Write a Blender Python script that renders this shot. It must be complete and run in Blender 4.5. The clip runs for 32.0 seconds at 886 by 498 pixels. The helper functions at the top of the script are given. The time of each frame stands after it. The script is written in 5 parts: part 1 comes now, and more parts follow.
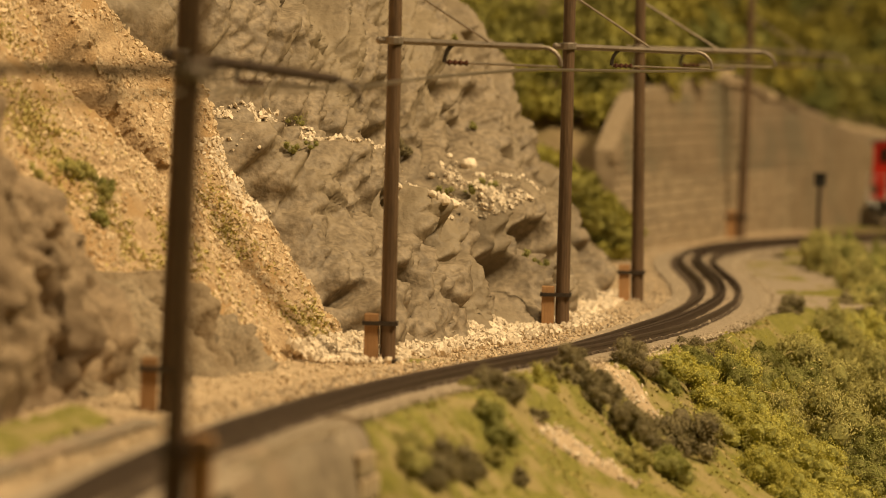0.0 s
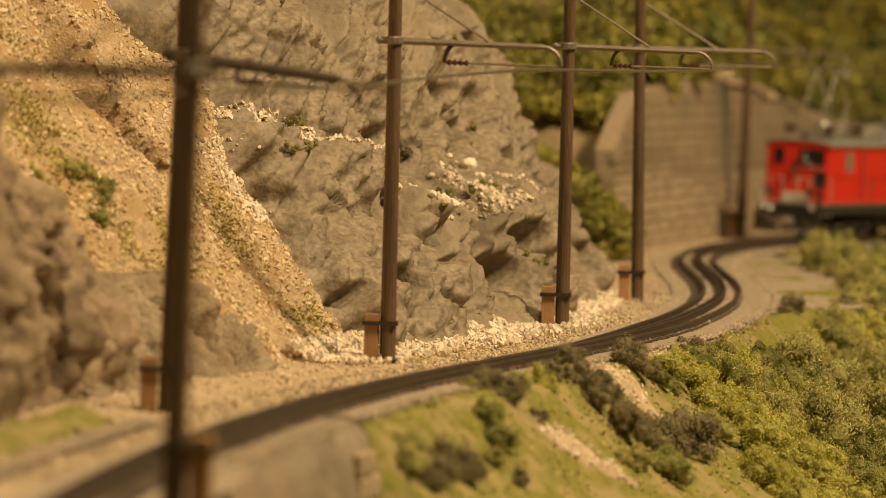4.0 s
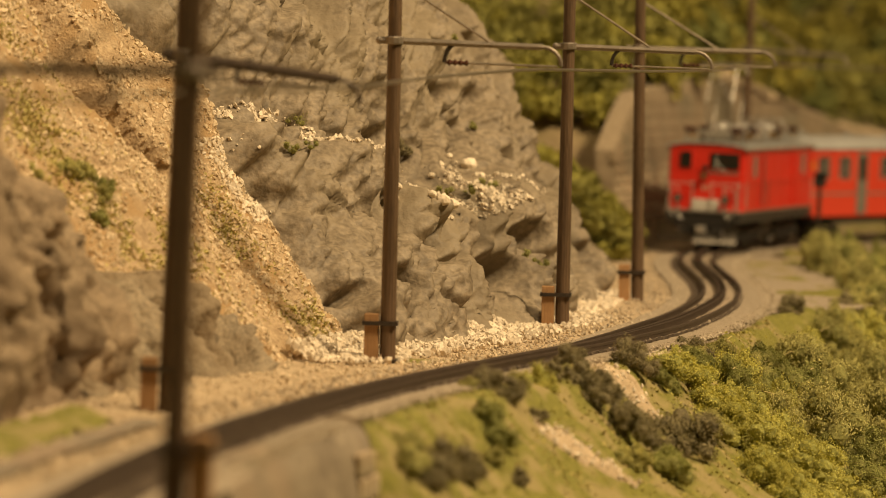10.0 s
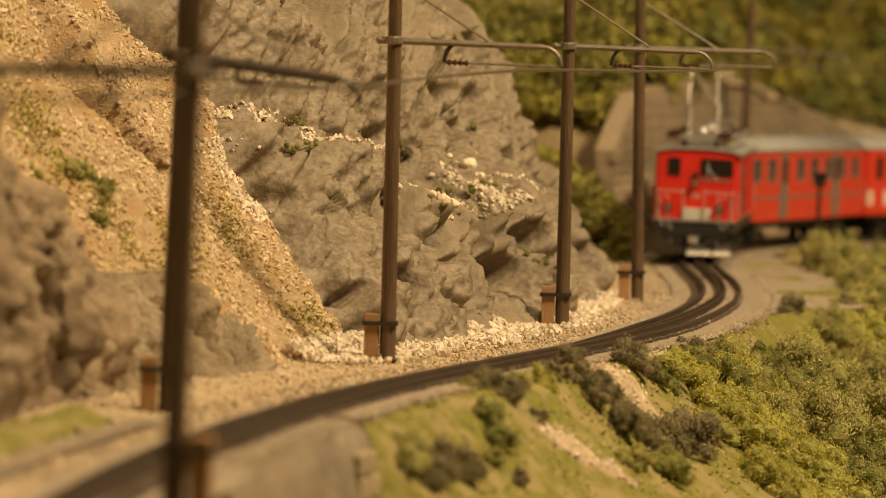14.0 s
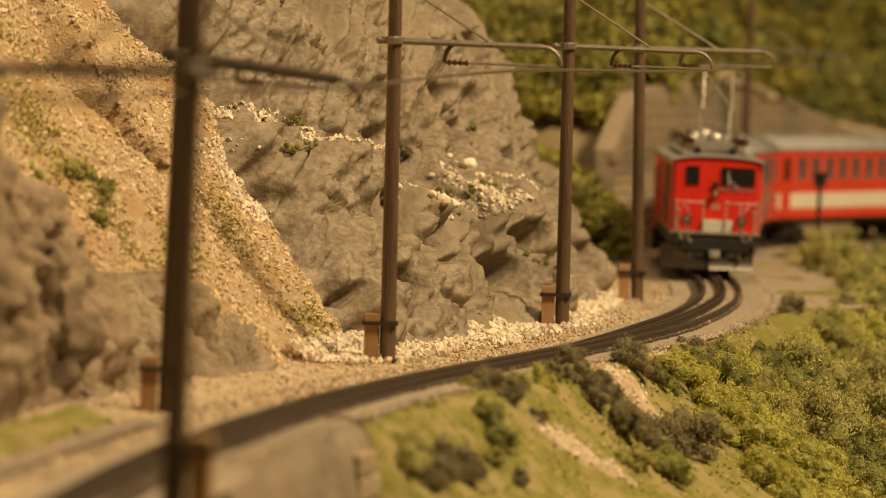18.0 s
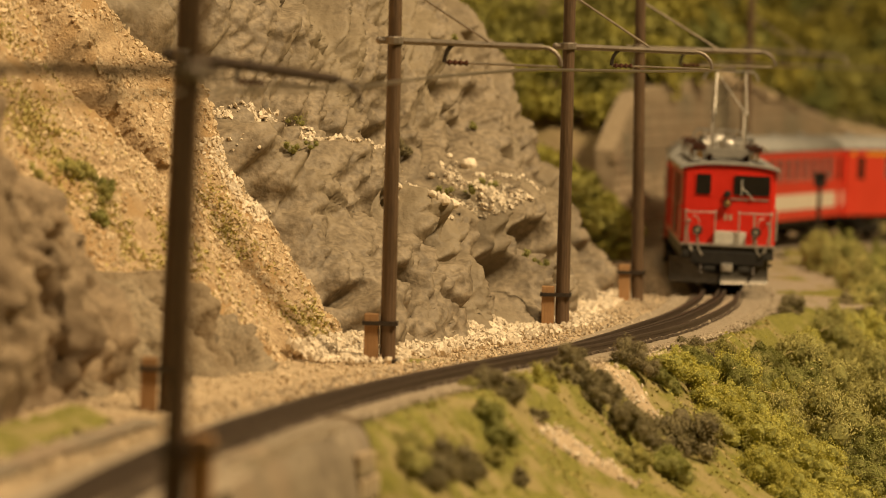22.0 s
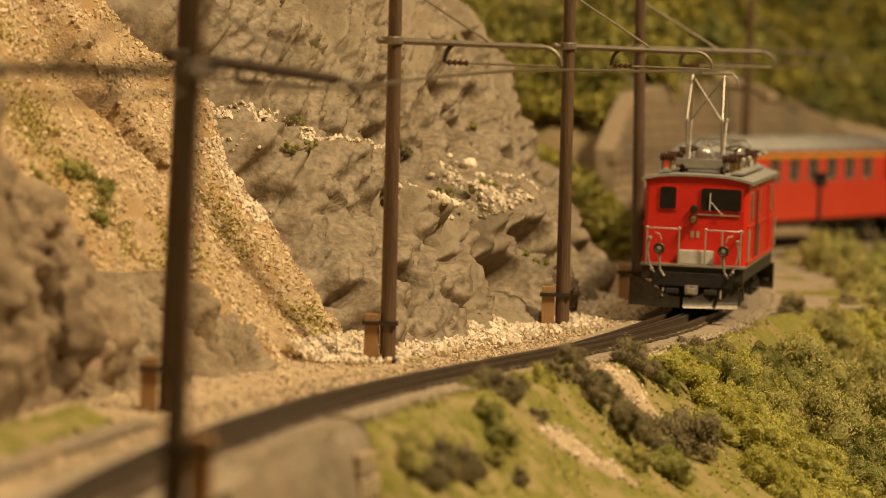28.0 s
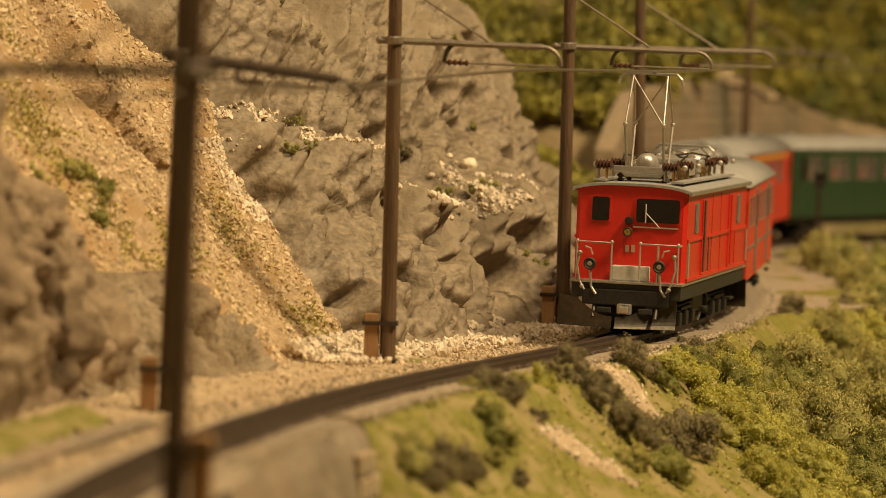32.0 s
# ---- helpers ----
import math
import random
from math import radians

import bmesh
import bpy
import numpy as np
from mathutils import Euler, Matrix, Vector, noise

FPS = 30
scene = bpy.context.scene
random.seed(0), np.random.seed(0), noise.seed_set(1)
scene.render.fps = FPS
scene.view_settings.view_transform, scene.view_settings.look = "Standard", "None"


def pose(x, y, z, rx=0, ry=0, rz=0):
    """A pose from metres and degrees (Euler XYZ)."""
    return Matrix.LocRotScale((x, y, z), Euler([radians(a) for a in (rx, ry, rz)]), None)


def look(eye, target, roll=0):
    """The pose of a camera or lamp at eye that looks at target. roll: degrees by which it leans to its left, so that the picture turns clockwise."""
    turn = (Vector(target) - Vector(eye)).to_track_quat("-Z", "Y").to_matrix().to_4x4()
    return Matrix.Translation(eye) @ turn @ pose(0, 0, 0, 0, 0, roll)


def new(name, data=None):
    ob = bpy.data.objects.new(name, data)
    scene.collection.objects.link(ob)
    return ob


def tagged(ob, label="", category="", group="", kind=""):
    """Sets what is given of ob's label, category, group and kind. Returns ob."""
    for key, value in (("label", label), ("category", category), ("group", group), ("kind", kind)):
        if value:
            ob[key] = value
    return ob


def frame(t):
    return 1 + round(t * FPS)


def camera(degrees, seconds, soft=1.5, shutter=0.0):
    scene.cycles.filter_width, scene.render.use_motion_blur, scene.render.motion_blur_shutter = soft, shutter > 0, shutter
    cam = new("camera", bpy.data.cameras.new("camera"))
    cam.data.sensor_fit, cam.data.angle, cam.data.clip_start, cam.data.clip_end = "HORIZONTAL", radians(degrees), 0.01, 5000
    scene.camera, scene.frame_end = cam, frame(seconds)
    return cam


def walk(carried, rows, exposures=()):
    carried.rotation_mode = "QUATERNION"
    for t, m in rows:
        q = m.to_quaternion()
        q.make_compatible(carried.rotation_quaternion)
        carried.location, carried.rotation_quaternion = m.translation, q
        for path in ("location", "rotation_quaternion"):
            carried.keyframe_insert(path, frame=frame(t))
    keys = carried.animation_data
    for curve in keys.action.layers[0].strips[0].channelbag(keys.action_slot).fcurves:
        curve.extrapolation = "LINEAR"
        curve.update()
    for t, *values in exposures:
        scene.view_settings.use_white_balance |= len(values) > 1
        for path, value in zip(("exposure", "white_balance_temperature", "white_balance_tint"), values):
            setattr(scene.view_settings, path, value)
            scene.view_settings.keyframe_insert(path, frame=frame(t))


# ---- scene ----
# A model railway layout at its true size: lengths below are in millimetres and scaled by MM.
MM = 0.001
cam = camera(11.194, 32.0, soft=0.9)
cam.data.dof.use_dof = True
cam.data.dof.focus_distance = 1.30
cam.data.dof.aperture_fstop = 24.0
EYE = (0.0, 0.0, 0.086)
AIM = (0.0, 1.0, 0.03703)
walk(cam, [(0.0, look(EYE, AIM, 2.527)), (32.0, look(EYE, AIM, 2.527))], [(0.0, 0.0), (32.0, 0.0)])

# ---- light: two soft warm room lamps, one to the right, one above the viewer, and the dim room ----
world = bpy.data.worlds.new("room")
scene.world = world
world.use_nodes = True
world.node_tree.nodes["Background"].inputs[0].default_value = (1.0, 0.75, 0.45, 1)
world.node_tree.nodes["Background"].inputs[1].default_value = 0.05


def room_lamp(name, place, size, watts):
    data = bpy.data.lights.new(name, "AREA")
    data.shape, data.size, data.energy, data.color = "DISK", size, watts, (1.0, 0.74, 0.42)
    ob = new(name, data)
    ob.matrix_world = look(place, (0.03, 1.45, 0.0))


room_lamp("side_lamp", (1.15, 0.74, 1.66), 0.28, 57.0)
room_lamp("ceiling_lamp", (0.06, 0.52, 2.00), 0.36, 17.0)


# ---- materials ----
def rgba(c):
    return (c[0], c[1], c[2], 1.0)


def surf(name, dark, light, scale=300.0, rough=0.7, metal=0.0, bump=0.3, fine=6.0, vary=0.0, third=None, stretch=(1, 1, 1), spec=0.4, bump_mm=0.4):
    """A mottled surface: two colours mixed by coarse and fine grain, a third in patches, with fine relief."""
    m = bpy.data.materials.new(name)
    m.use_nodes = True
    nt = m.node_tree
    n, l = nt.nodes, nt.links
    b = n["Principled BSDF"]
    b.inputs["Roughness"].default_value, b.inputs["Metallic"].default_value = rough, metal
    b.inputs["Specular IOR Level"].default_value = spec
    tc, mp = n.new("ShaderNodeTexCoord"), n.new("ShaderNodeMapping")
    mp.inputs["Scale"].default_value = stretch
    l.new(tc.outputs["Object"], mp.inputs["Vector"])
    tex = []
    for k, sc, det in (("a", scale, 5.0), ("b", scale * fine, 3.0), ("c", scale * 0.22, 4.0)):
        t = n.new("ShaderNodeTexNoise")
        t.inputs["Scale"].default_value, t.inputs["Detail"].default_value = sc, det
        l.new(mp.outputs["Vector"], t.inputs["Vector"])
        tex.append(t)
    add = n.new("ShaderNodeMath")
    add.operation = "MULTIPLY_ADD"
    l.new(tex[1].outputs["Fac"], add.inputs[0])
    add.inputs[1].default_value = 0.5
    half = n.new("ShaderNodeMath")
    half.operation = "MULTIPLY"
    half.inputs[1].default_value = 0.5
    l.new(tex[0].outputs["Fac"], half.inputs[0])
    l.new(half.outputs[0], add.inputs[2])
    ramp = n.new("ShaderNodeValToRGB")
    ramp.color_ramp.elements[0].position, ramp.color_ramp.elements[1].position = 0.36, 0.64
    ramp.color_ramp.elements[0].color, ramp.color_ramp.elements[1].color = rgba(dark), rgba(light)
    l.new(add.outputs[0], ramp.inputs["Fac"])
    out = ramp.outputs["Color"]
    if third:
        mix = n.new("ShaderNodeMix")
        mix.data_type = "RGBA"
        r2 = n.new("ShaderNodeValToRGB")
        r2.color_ramp.elements[0].position, r2.color_ramp.elements[1].position = 0.47, 0.60
        l.new(tex[2].outputs["Fac"], r2.inputs["Fac"])
        l.new(r2.outputs["Color"], mix.inputs["Factor"])
        l.new(out, mix.inputs["A"])
        mix.inputs["B"].default_value = rgba(third)
        out = mix.outputs["Result"]
    if vary:
        inf, hsv, mr = n.new("ShaderNodeObjectInfo"), n.new("ShaderNodeHueSaturation"), n.new("ShaderNodeMapRange")
        mr.inputs["To Min"].default_value, mr.inputs["To Max"].default_value = 1 - vary, 1 + vary
        l.new(inf.outputs["Random"], mr.inputs["Value"])
        l.new(mr.outputs["Result"], hsv.inputs["Value"])
        l.new(out, hsv.inputs["Color"])
        out = hsv.outputs["Color"]
    l.new(out, b.inputs["Base Color"])
    if bump:
        bp = n.new("ShaderNodeBump")
        bp.inputs["Strength"].default_value, bp.inputs["Distance"].default_value = bump, bump_mm * MM
        l.new(add.outputs[0], bp.inputs["Height"])
        l.new(bp.outputs["Normal"], b.inputs["Normal"])
    return m


def crumbs(name, dark, light, scale=900.0, patch=None, rough=0.9, vary=0.0):
    """Crumbs and grains whose colour changes from piece to piece of one mesh."""
    m = surf(name, dark, light, scale, rough, bump=0.0, third=patch, spec=0.15, vary=vary)
    nt = m.node_tree
    n, l = nt.nodes, nt.links
    b = n["Principled BSDF"]
    src = b.inputs["Base Color"].links[0].from_socket
    geo, hsv, mr = n.new("ShaderNodeNewGeometry"), n.new("ShaderNodeHueSaturation"), n.new("ShaderNodeMapRange")
    mr.inputs["To Min"].default_value, mr.inputs["To Max"].default_value = 0.82, 1.18
    l.new(geo.outputs["Random Per Island"], mr.inputs["Value"])
    l.new(mr.outputs["Result"], hsv.inputs["Value"])
    l.new(src, hsv.inputs["Color"])
    l.new(hsv.outputs["Color"], b.inputs["Base Color"])
    return m


M_SAND = surf("sand_soil", (0.33, 0.24, 0.145), (0.60, 0.47, 0.31), 260, 0.95, bump=0.9, third=(0.42, 0.32, 0.20), bump_mm=0.5)
M_GRASS = surf("grass_flock", (0.144, 0.138, 0.024), (0.252, 0.228, 0.050), 420, 0.95, bump=0.9, third=(0.30, 0.24, 0.10), bump_mm=0.6)
M_ROCK = surf("plaster_rock", (0.145, 0.112, 0.071), (0.32, 0.256, 0.173), 130, 0.65, bump=1.0, fine=4, third=(0.25, 0.20, 0.13), bump_mm=0.7)


def creased(m, scale, depth_mm):
    """Sharp creases and chips in a rock's relief, under its grain."""
    nt = m.node_tree
    b = nt.nodes["Principled BSDF"]
    last = b.inputs["Normal"].links[0].from_node
    tc = nt.nodes.new("ShaderNodeTexCoord")
    mp = nt.nodes.new("ShaderNodeMapping")
    mp.inputs["Scale"].default_value = (1.0, 0.55, 0.6)
    nt.links.new(tc.outputs["Object"], mp.inputs["Vector"])
    for sc, k in ((scale, 1.0), (scale * 3.3, 0.3)):
        tex = nt.nodes.new("ShaderNodeTexNoise")
        tex.noise_type = "RIDGED_MULTIFRACTAL"
        tex.inputs["Scale"].default_value, tex.inputs["Detail"].default_value = sc, 2.0
        nt.links.new(mp.outputs["Vector"], tex.inputs["Vector"])
        bp = nt.nodes.new("ShaderNodeBump")
        bp.inputs["Strength"].default_value, bp.inputs["Distance"].default_value = 1.0, depth_mm * k * MM
        nt.links.new(tex.outputs["Fac"], bp.inputs["Height"])
        nt.links.new(bp.outputs["Normal"], last.inputs["Normal"])
        last = bp
    return m


creased(M_ROCK, 60, 1.6)
M_ROCK_LOW = surf("dark_grey_rock", (0.17, 0.133, 0.084), (0.38, 0.30, 0.195), 130, 0.8, bump=0.9, fine=9, third=(0.240, 0.180, 0.108), bump_mm=0.9)
M_ROCK_DARK = surf("brown_rock", (0.16, 0.117, 0.072), (0.36, 0.268, 0.168), 110, 0.85, bump=0.8, fine=9, third=(0.200, 0.144, 0.088), bump_mm=0.8)
creased(M_ROCK_LOW, 110, 2.8)
creased(M_ROCK_DARK, 70, 1.6)
M_SCREE = surf("scree_soil", (0.29, 0.20, 0.11), (0.54, 0.40, 0.24), 330, 0.95, bump=1.0, fine=4, third=(0.38, 0.25, 0.12), bump_mm=0.8)
M_GULLY = surf("gully_soil", (0.17, 0.122, 0.066), (0.31, 0.23, 0.135), 60, 0.95, bump=0.8, third=(0.25, 0.20, 0.09), bump_mm=1.5)
M_STONE = crumbs("scree_stone", (0.45, 0.345, 0.21), (0.73, 0.585, 0.395), 300)
M_WHITE_STONE = crumbs("pale_stone", (0.56, 0.465, 0.335), (0.81, 0.71, 0.56), 300)
M_BALLAST = crumbs("ballast", (0.34, 0.28, 0.20), (0.56, 0.47, 0.35), 400)
M_SHOULDER = surf("ballast_bed", (0.24, 0.19, 0.13), (0.44, 0.36, 0.26), 700, 0.95, bump=0.9, fine=3, bump_mm=0.5)
M_BED = surf("oily_ballast", (0.26, 0.20, 0.14), (0.45, 0.36, 0.255), 700, 0.95, bump=0.9, fine=3, bump_mm=0.5)
M_WALL = surf("wall_stone", (0.30, 0.225, 0.14), (0.47, 0.365, 0.24), 90, 0.9, bump=0.6, vary=0.14, third=(0.30, 0.255, 0.17))
M_PARAPET = surf("parapet_stone", (0.17, 0.135, 0.095), (0.31, 0.255, 0.18), 70, 0.85, bump=0.7, third=(0.28, 0.21, 0.14))
M_MORTAR = surf("mortar", (0.25, 0.19, 0.12), (0.38, 0.30, 0.20), 300, 0.95, bump=0.5)
M_RAIL = surf("rusty_rail", (0.045, 0.031, 0.021), (0.085, 0.06, 0.042), 400, 0.55, metal=0.3, bump=0.2)
M_TIE = surf("sleeper_brown", (0.07, 0.052, 0.036), (0.135, 0.10, 0.07), 500, 0.85, bump=0.4, vary=0.25)
M_POLE = surf("stained_mast_wood", (0.075, 0.047, 0.026), (0.15, 0.095, 0.055), 260, 0.45, bump=0.5, stretch=(1, 1, 0.12))
M_BLOCK = surf("orange_wood", (0.29, 0.16, 0.068), (0.43, 0.25, 0.115), 260, 0.75, bump=0.4, stretch=(1, 1, 0.2), vary=0.12)
M_IRON = surf("dark_iron", (0.035, 0.028, 0.022), (0.07, 0.055, 0.042), 500, 0.5, metal=0.4, bump=0.2)
M_ARM = surf("grey_bracket", (0.20, 0.165, 0.125), (0.31, 0.265, 0.21), 500, 0.45, metal=0.5, bump=0.15)
# darkened copy of the grey bracket: shade on the near arms, put into the colour
M_ARM_SHADED = surf("shaded_bracket", (0.05, 0.034, 0.022), (0.09, 0.062, 0.040), 500, 0.5, metal=0.3, bump=0.15)
M_WIRE = surf("contact_wire", (0.22, 0.18, 0.13), (0.34, 0.29, 0.22), 500, 0.4, metal=0.7, bump=0.0)
M_INSUL = surf("brown_insulator", (0.05, 0.022, 0.015), (0.10, 0.045, 0.03), 400, 0.25, bump=0.0)
M_RED = surf("red_paint", (0.58, 0.022, 0.012), (0.66, 0.032, 0.018), 60, 0.32, bump=0.05, fine=12, spec=0.5)
M_RED_COACH = surf("orange_red_paint", (0.60, 0.045, 0.022), (0.68, 0.06, 0.03), 60, 0.4, bump=0.05, fine=12, spec=0.5)
M_GREEN_COACH = surf("green_paint", (0.018, 0.045, 0.022), (0.028, 0.062, 0.03), 60, 0.4, bump=0.05, fine=12)
M_CREAM = surf("cream_stripe", (0.70, 0.62, 0.50), (0.80, 0.72, 0.60), 80, 0.45, bump=0.05)
M_ROOF = surf("grey_roof", (0.26, 0.255, 0.235), (0.37, 0.36, 0.335), 120, 0.55, bump=0.15)
M_BLACK = surf("black_frame", (0.012, 0.011, 0.010), (0.03, 0.027, 0.023), 150, 0.5, bump=0.1)
M_SKIRT = surf("dark_grey_sill", (0.022, 0.021, 0.018), (0.042, 0.039, 0.034), 150, 0.55, bump=0.1)
M_PLOW = surf("steel_plough", (0.08, 0.071, 0.058), (0.13, 0.115, 0.094), 120, 0.40, metal=0.85, bump=0.1)
M_PANTO = surf("pantograph_wire", (0.36, 0.33, 0.28), (0.48, 0.44, 0.38), 200, 0.42, metal=0.45, bump=0.0)
M_CHROME = surf("bright_metal", (0.50, 0.465, 0.41), (0.62, 0.58, 0.52), 200, 0.36, metal=0.6, bump=0.0)
M_SILVER = surf("silver_paint", (0.36, 0.34, 0.30), (0.50, 0.47, 0.42), 200, 0.35, metal=0.6, bump=0.05)
M_BRASS = surf("brass", (0.42, 0.26, 0.10), (0.58, 0.38, 0.16), 200, 0.3, metal=0.9, bump=0.0)
M_GLASS_DARK = surf("dark_window", (0.012, 0.010, 0.008), (0.02, 0.017, 0.013), 50, 0.3, bump=0.0, spec=0.3)
M_LENS = surf("lamp_lens", (0.26, 0.23, 0.18), (0.36, 0.32, 0.25), 200, 0.12, bump=0.0, spec=0.8)
M_YELLOW = surf("yellow_paint", (0.78, 0.42, 0.03), (0.85, 0.48, 0.05), 100, 0.45, bump=0.0)
M_PALE = surf("pale_grey_paint", (0.48, 0.46, 0.41), (0.62, 0.59, 0.53), 150, 0.5, bump=0.05)
M_BELT = surf("dull_brown_metal", (0.15, 0.10, 0.075), (0.24, 0.17, 0.13), 200, 0.4, metal=0.4, bump=0.05)
M_SEAT = surf("red_seat", (0.48, 0.06, 0.035), (0.58, 0.09, 0.05), 200, 0.7, bump=0.1)
M_GREY_DOOR_SHEEN = surf("grey_door_and_sheen", (0.16, 0.145, 0.12), (0.22, 0.20, 0.165), 100, 0.5, bump=0.05)
M_ROOM = surf("room_plaster", (0.34, 0.30, 0.25), (0.40, 0.36, 0.30), 3, 0.9, bump=0.1)
M_FOREST_SHADE = surf("shaded_forest_floor", (0.064, 0.058, 0.015), (0.153, 0.128, 0.038), 60, 1.0, bump=0.8, bump_mm=2.0)
# filler cores, darker than their crumbs: shade between the crumbs is in this colour
M_CORE_SHADE = surf("bush_core_shade", (0.15, 0.145, 0.045), (0.30, 0.285, 0.085), 500, 1.0, bump=0.6)
M_CORE_SHADE_YELLOW = surf("yellow_bush_core_shade", (0.21, 0.21, 0.05), (0.38, 0.37, 0.10), 500, 1.0, bump=0.6)
M_CORE_SHADE_DARK = surf("dark_bush_core_shade", (0.12, 0.10, 0.055), (0.22, 0.185, 0.10), 500, 1.0, bump=0.6)
M_LEAF_OLIVE = crumbs("foam_olive", (0.37, 0.34, 0.12), (0.65, 0.60, 0.225), 300, vary=0.2)
M_LEAF_YELLOW = crumbs("foam_yellow_green", (0.44, 0.41, 0.095), (0.74, 0.685, 0.185), 300, vary=0.12)
M_LEAF_GREEN = crumbs("foam_green", (0.23, 0.235, 0.068), (0.43, 0.43, 0.135), 300, vary=0.18)
M_LEAF_DARK = crumbs("foam_brown_green", (0.22, 0.19, 0.095), (0.40, 0.34, 0.185), 300)
M_FLOCK = crumbs("flock_fibre", (0.243, 0.228, 0.043), (0.440, 0.394, 0.091), 60, (0.455, 0.356, 0.152))
M_SCREE_GRASS = crumbs("scree_flock", (0.44, 0.38, 0.13), (0.62, 0.54, 0.22), 60)
M_WOOD_OLIVE = crumbs("wood_olive", (0.20, 0.19, 0.05), (0.35, 0.325, 0.09), 60)
M_WOOD_GREEN = crumbs("wood_green", (0.12, 0.13, 0.035), (0.22, 0.23, 0.07), 60)
M_VERGE_STONE = crumbs("verge_stone", (0.47, 0.37, 0.24), (0.71, 0.585, 0.41), 300)
M_WOOD_YELLOW = crumbs("wood_yellow_green", (0.213, 0.185, 0.034), (0.358, 0.314, 0.067), 60)
M_GULLY_LEAF = crumbs("gully_yellow_green", (0.27, 0.25, 0.05), (0.46, 0.42, 0.10), 60)
M_NUMBER = surf("worn_cream_paint", (0.42, 0.30, 0.22), (0.52, 0.38, 0.28), 300, 0.5, bump=0.0)
M_STRAW = crumbs("straw", (0.45, 0.36, 0.15), (0.62, 0.50, 0.24), 300)


# ---- mesh helpers ----
def empty(name, m=None):
    ob = new(name)
    ob.empty_display_size = 0.01
    if m is not None:
        ob.matrix_world = m
    return ob


def mm_pose(x, y, z, rx=0, ry=0, rz=0):
    return pose(x * MM, y * MM, z * MM, rx, ry, rz)


def mesh_of(name, bm, material, smooth=False):
    me = bpy.data.meshes.new(name)
    bm.normal_update()
    bm.to_mesh(me)
    bm.free()
    me.transform(Matrix.Scale(MM, 4))
    me.materials.append(material)
    if smooth:
        me.shade_smooth()
    return me


def part(name, bm, material, parent=None, label="", smooth=False):
    """One mesh object, under its thing or part. The bmesh is in millimetres, in the thing's space."""
    ob = new(name, mesh_of(name, bm, material, smooth))
    if parent is not None:
        ob.parent = parent
    if label:
        ob["label"] = label
    return ob


def grid_mesh(name, verts, nu, nv, material, smooth=True, keep=None):
    """A sheet from nu x nv points in millimetres (an array), with the faces that keep() allows."""
    v = np.asarray(verts, float).reshape(-1, 3) * MM
    i, j = np.meshgrid(np.arange(nu - 1), np.arange(nv - 1), indexing="ij")
    a = (i * nv + j).ravel()
    faces = np.stack([a, a + nv, a + nv + 1, a + 1], 1)
    if keep is not None:
        faces = faces[keep[:-1, :-1].ravel()]
    me = bpy.data.meshes.new(name)
    me.from_pydata(v.tolist(), [], faces.tolist())
    me.materials.append(material)
    if smooth:
        me.shade_smooth()
    return me


def box(bm, x0, x1, y0, y1, z0, z1, bev=0.0):
    r = bmesh.ops.create_cube(bm, size=1.0, matrix=Matrix.LocRotScale(((x0 + x1) / 2, (y0 + y1) / 2, (z0 + z1) / 2), None, (x1 - x0, y1 - y0, z1 - z0)))
    if bev:
        es = list({e for v in r["verts"] for e in v.link_edges})
        bmesh.ops.bevel(bm, geom=es, offset=bev, segments=2, profile=0.6, affect="EDGES")
    return bm


def tube(bm, a, b, r, r2=None, seg=8):
    a, b = Vector(a), Vector(b)
    d = b - a
    m = Matrix.Translation((a + b) / 2) @ d.to_track_quat("Z", "Y").to_matrix().to_4x4()
    bmesh.ops.create_cone(bm, cap_ends=True, segments=seg, radius1=r, radius2=r if r2 is None else r2, depth=d.length, matrix=m)
    return bm


def path_tube(bm, pts, r, seg=6):
    """One round bar swept along points."""
    pts = [Vector(p) for p in pts]
    closed = (pts[0] - pts[-1]).length < 1e-6
    if closed:
        pts = pts[:-1]
    n, rings, up = len(pts), [], None
    for i, p in enumerate(pts):
        a = pts[i - 1] if i or closed else p
        c = pts[(i + 1) % n] if i < n - 1 or closed else p
        d = (c - a).normalized()
        up = d.orthogonal().normalized() if up is None else (up - d * up.dot(d)).normalized()
        w = d.cross(up)
        rings.append([bm.verts.new(p + (up * math.cos(2 * math.pi * k / seg) + w * math.sin(2 * math.pi * k / seg)) * r) for k in range(seg)])
    for i in range(n if closed else n - 1):
        p, o = rings[i], rings[(i + 1) % n]
        for k in range(seg):
            bm.faces.new((p[k], p[(k + 1) % seg], o[(k + 1) % seg], o[k]))
    if not closed:
        bm.faces.new(rings[0][::-1])
        bm.faces.new(rings[-1])
    bmesh.ops.recalc_face_normals(bm, faces=bm.faces[:])
    return bm


def ball(bm, c, r, sub=2, sc=(1, 1, 1)):
    bmesh.ops.create_icosphere(bm, subdivisions=sub, radius=r, matrix=Matrix.LocRotScale(c, None, sc))
    return bm


def lathe(bm, c, axis, profile, seg=12):
    """Rings along an axis from c: profile of (distance, radius)."""
    q = Vector(axis).to_track_quat("Z", "Y").to_matrix()
    rings = []
    for d, r in profile:
        rings.append([bm.verts.new(Vector(c) + q @ Vector((r * math.cos(2 * math.pi * k / seg), r * math.sin(2 * math.pi * k / seg), d))) for k in range(seg)])
    for p, o in zip(rings, rings[1:]):
        for k in range(seg):
            bm.faces.new((p[k], p[(k + 1) % seg], o[(k + 1) % seg], o[k]))
    bm.faces.new(rings[0][::-1])
    bm.faces.new(rings[-1])
    return bm


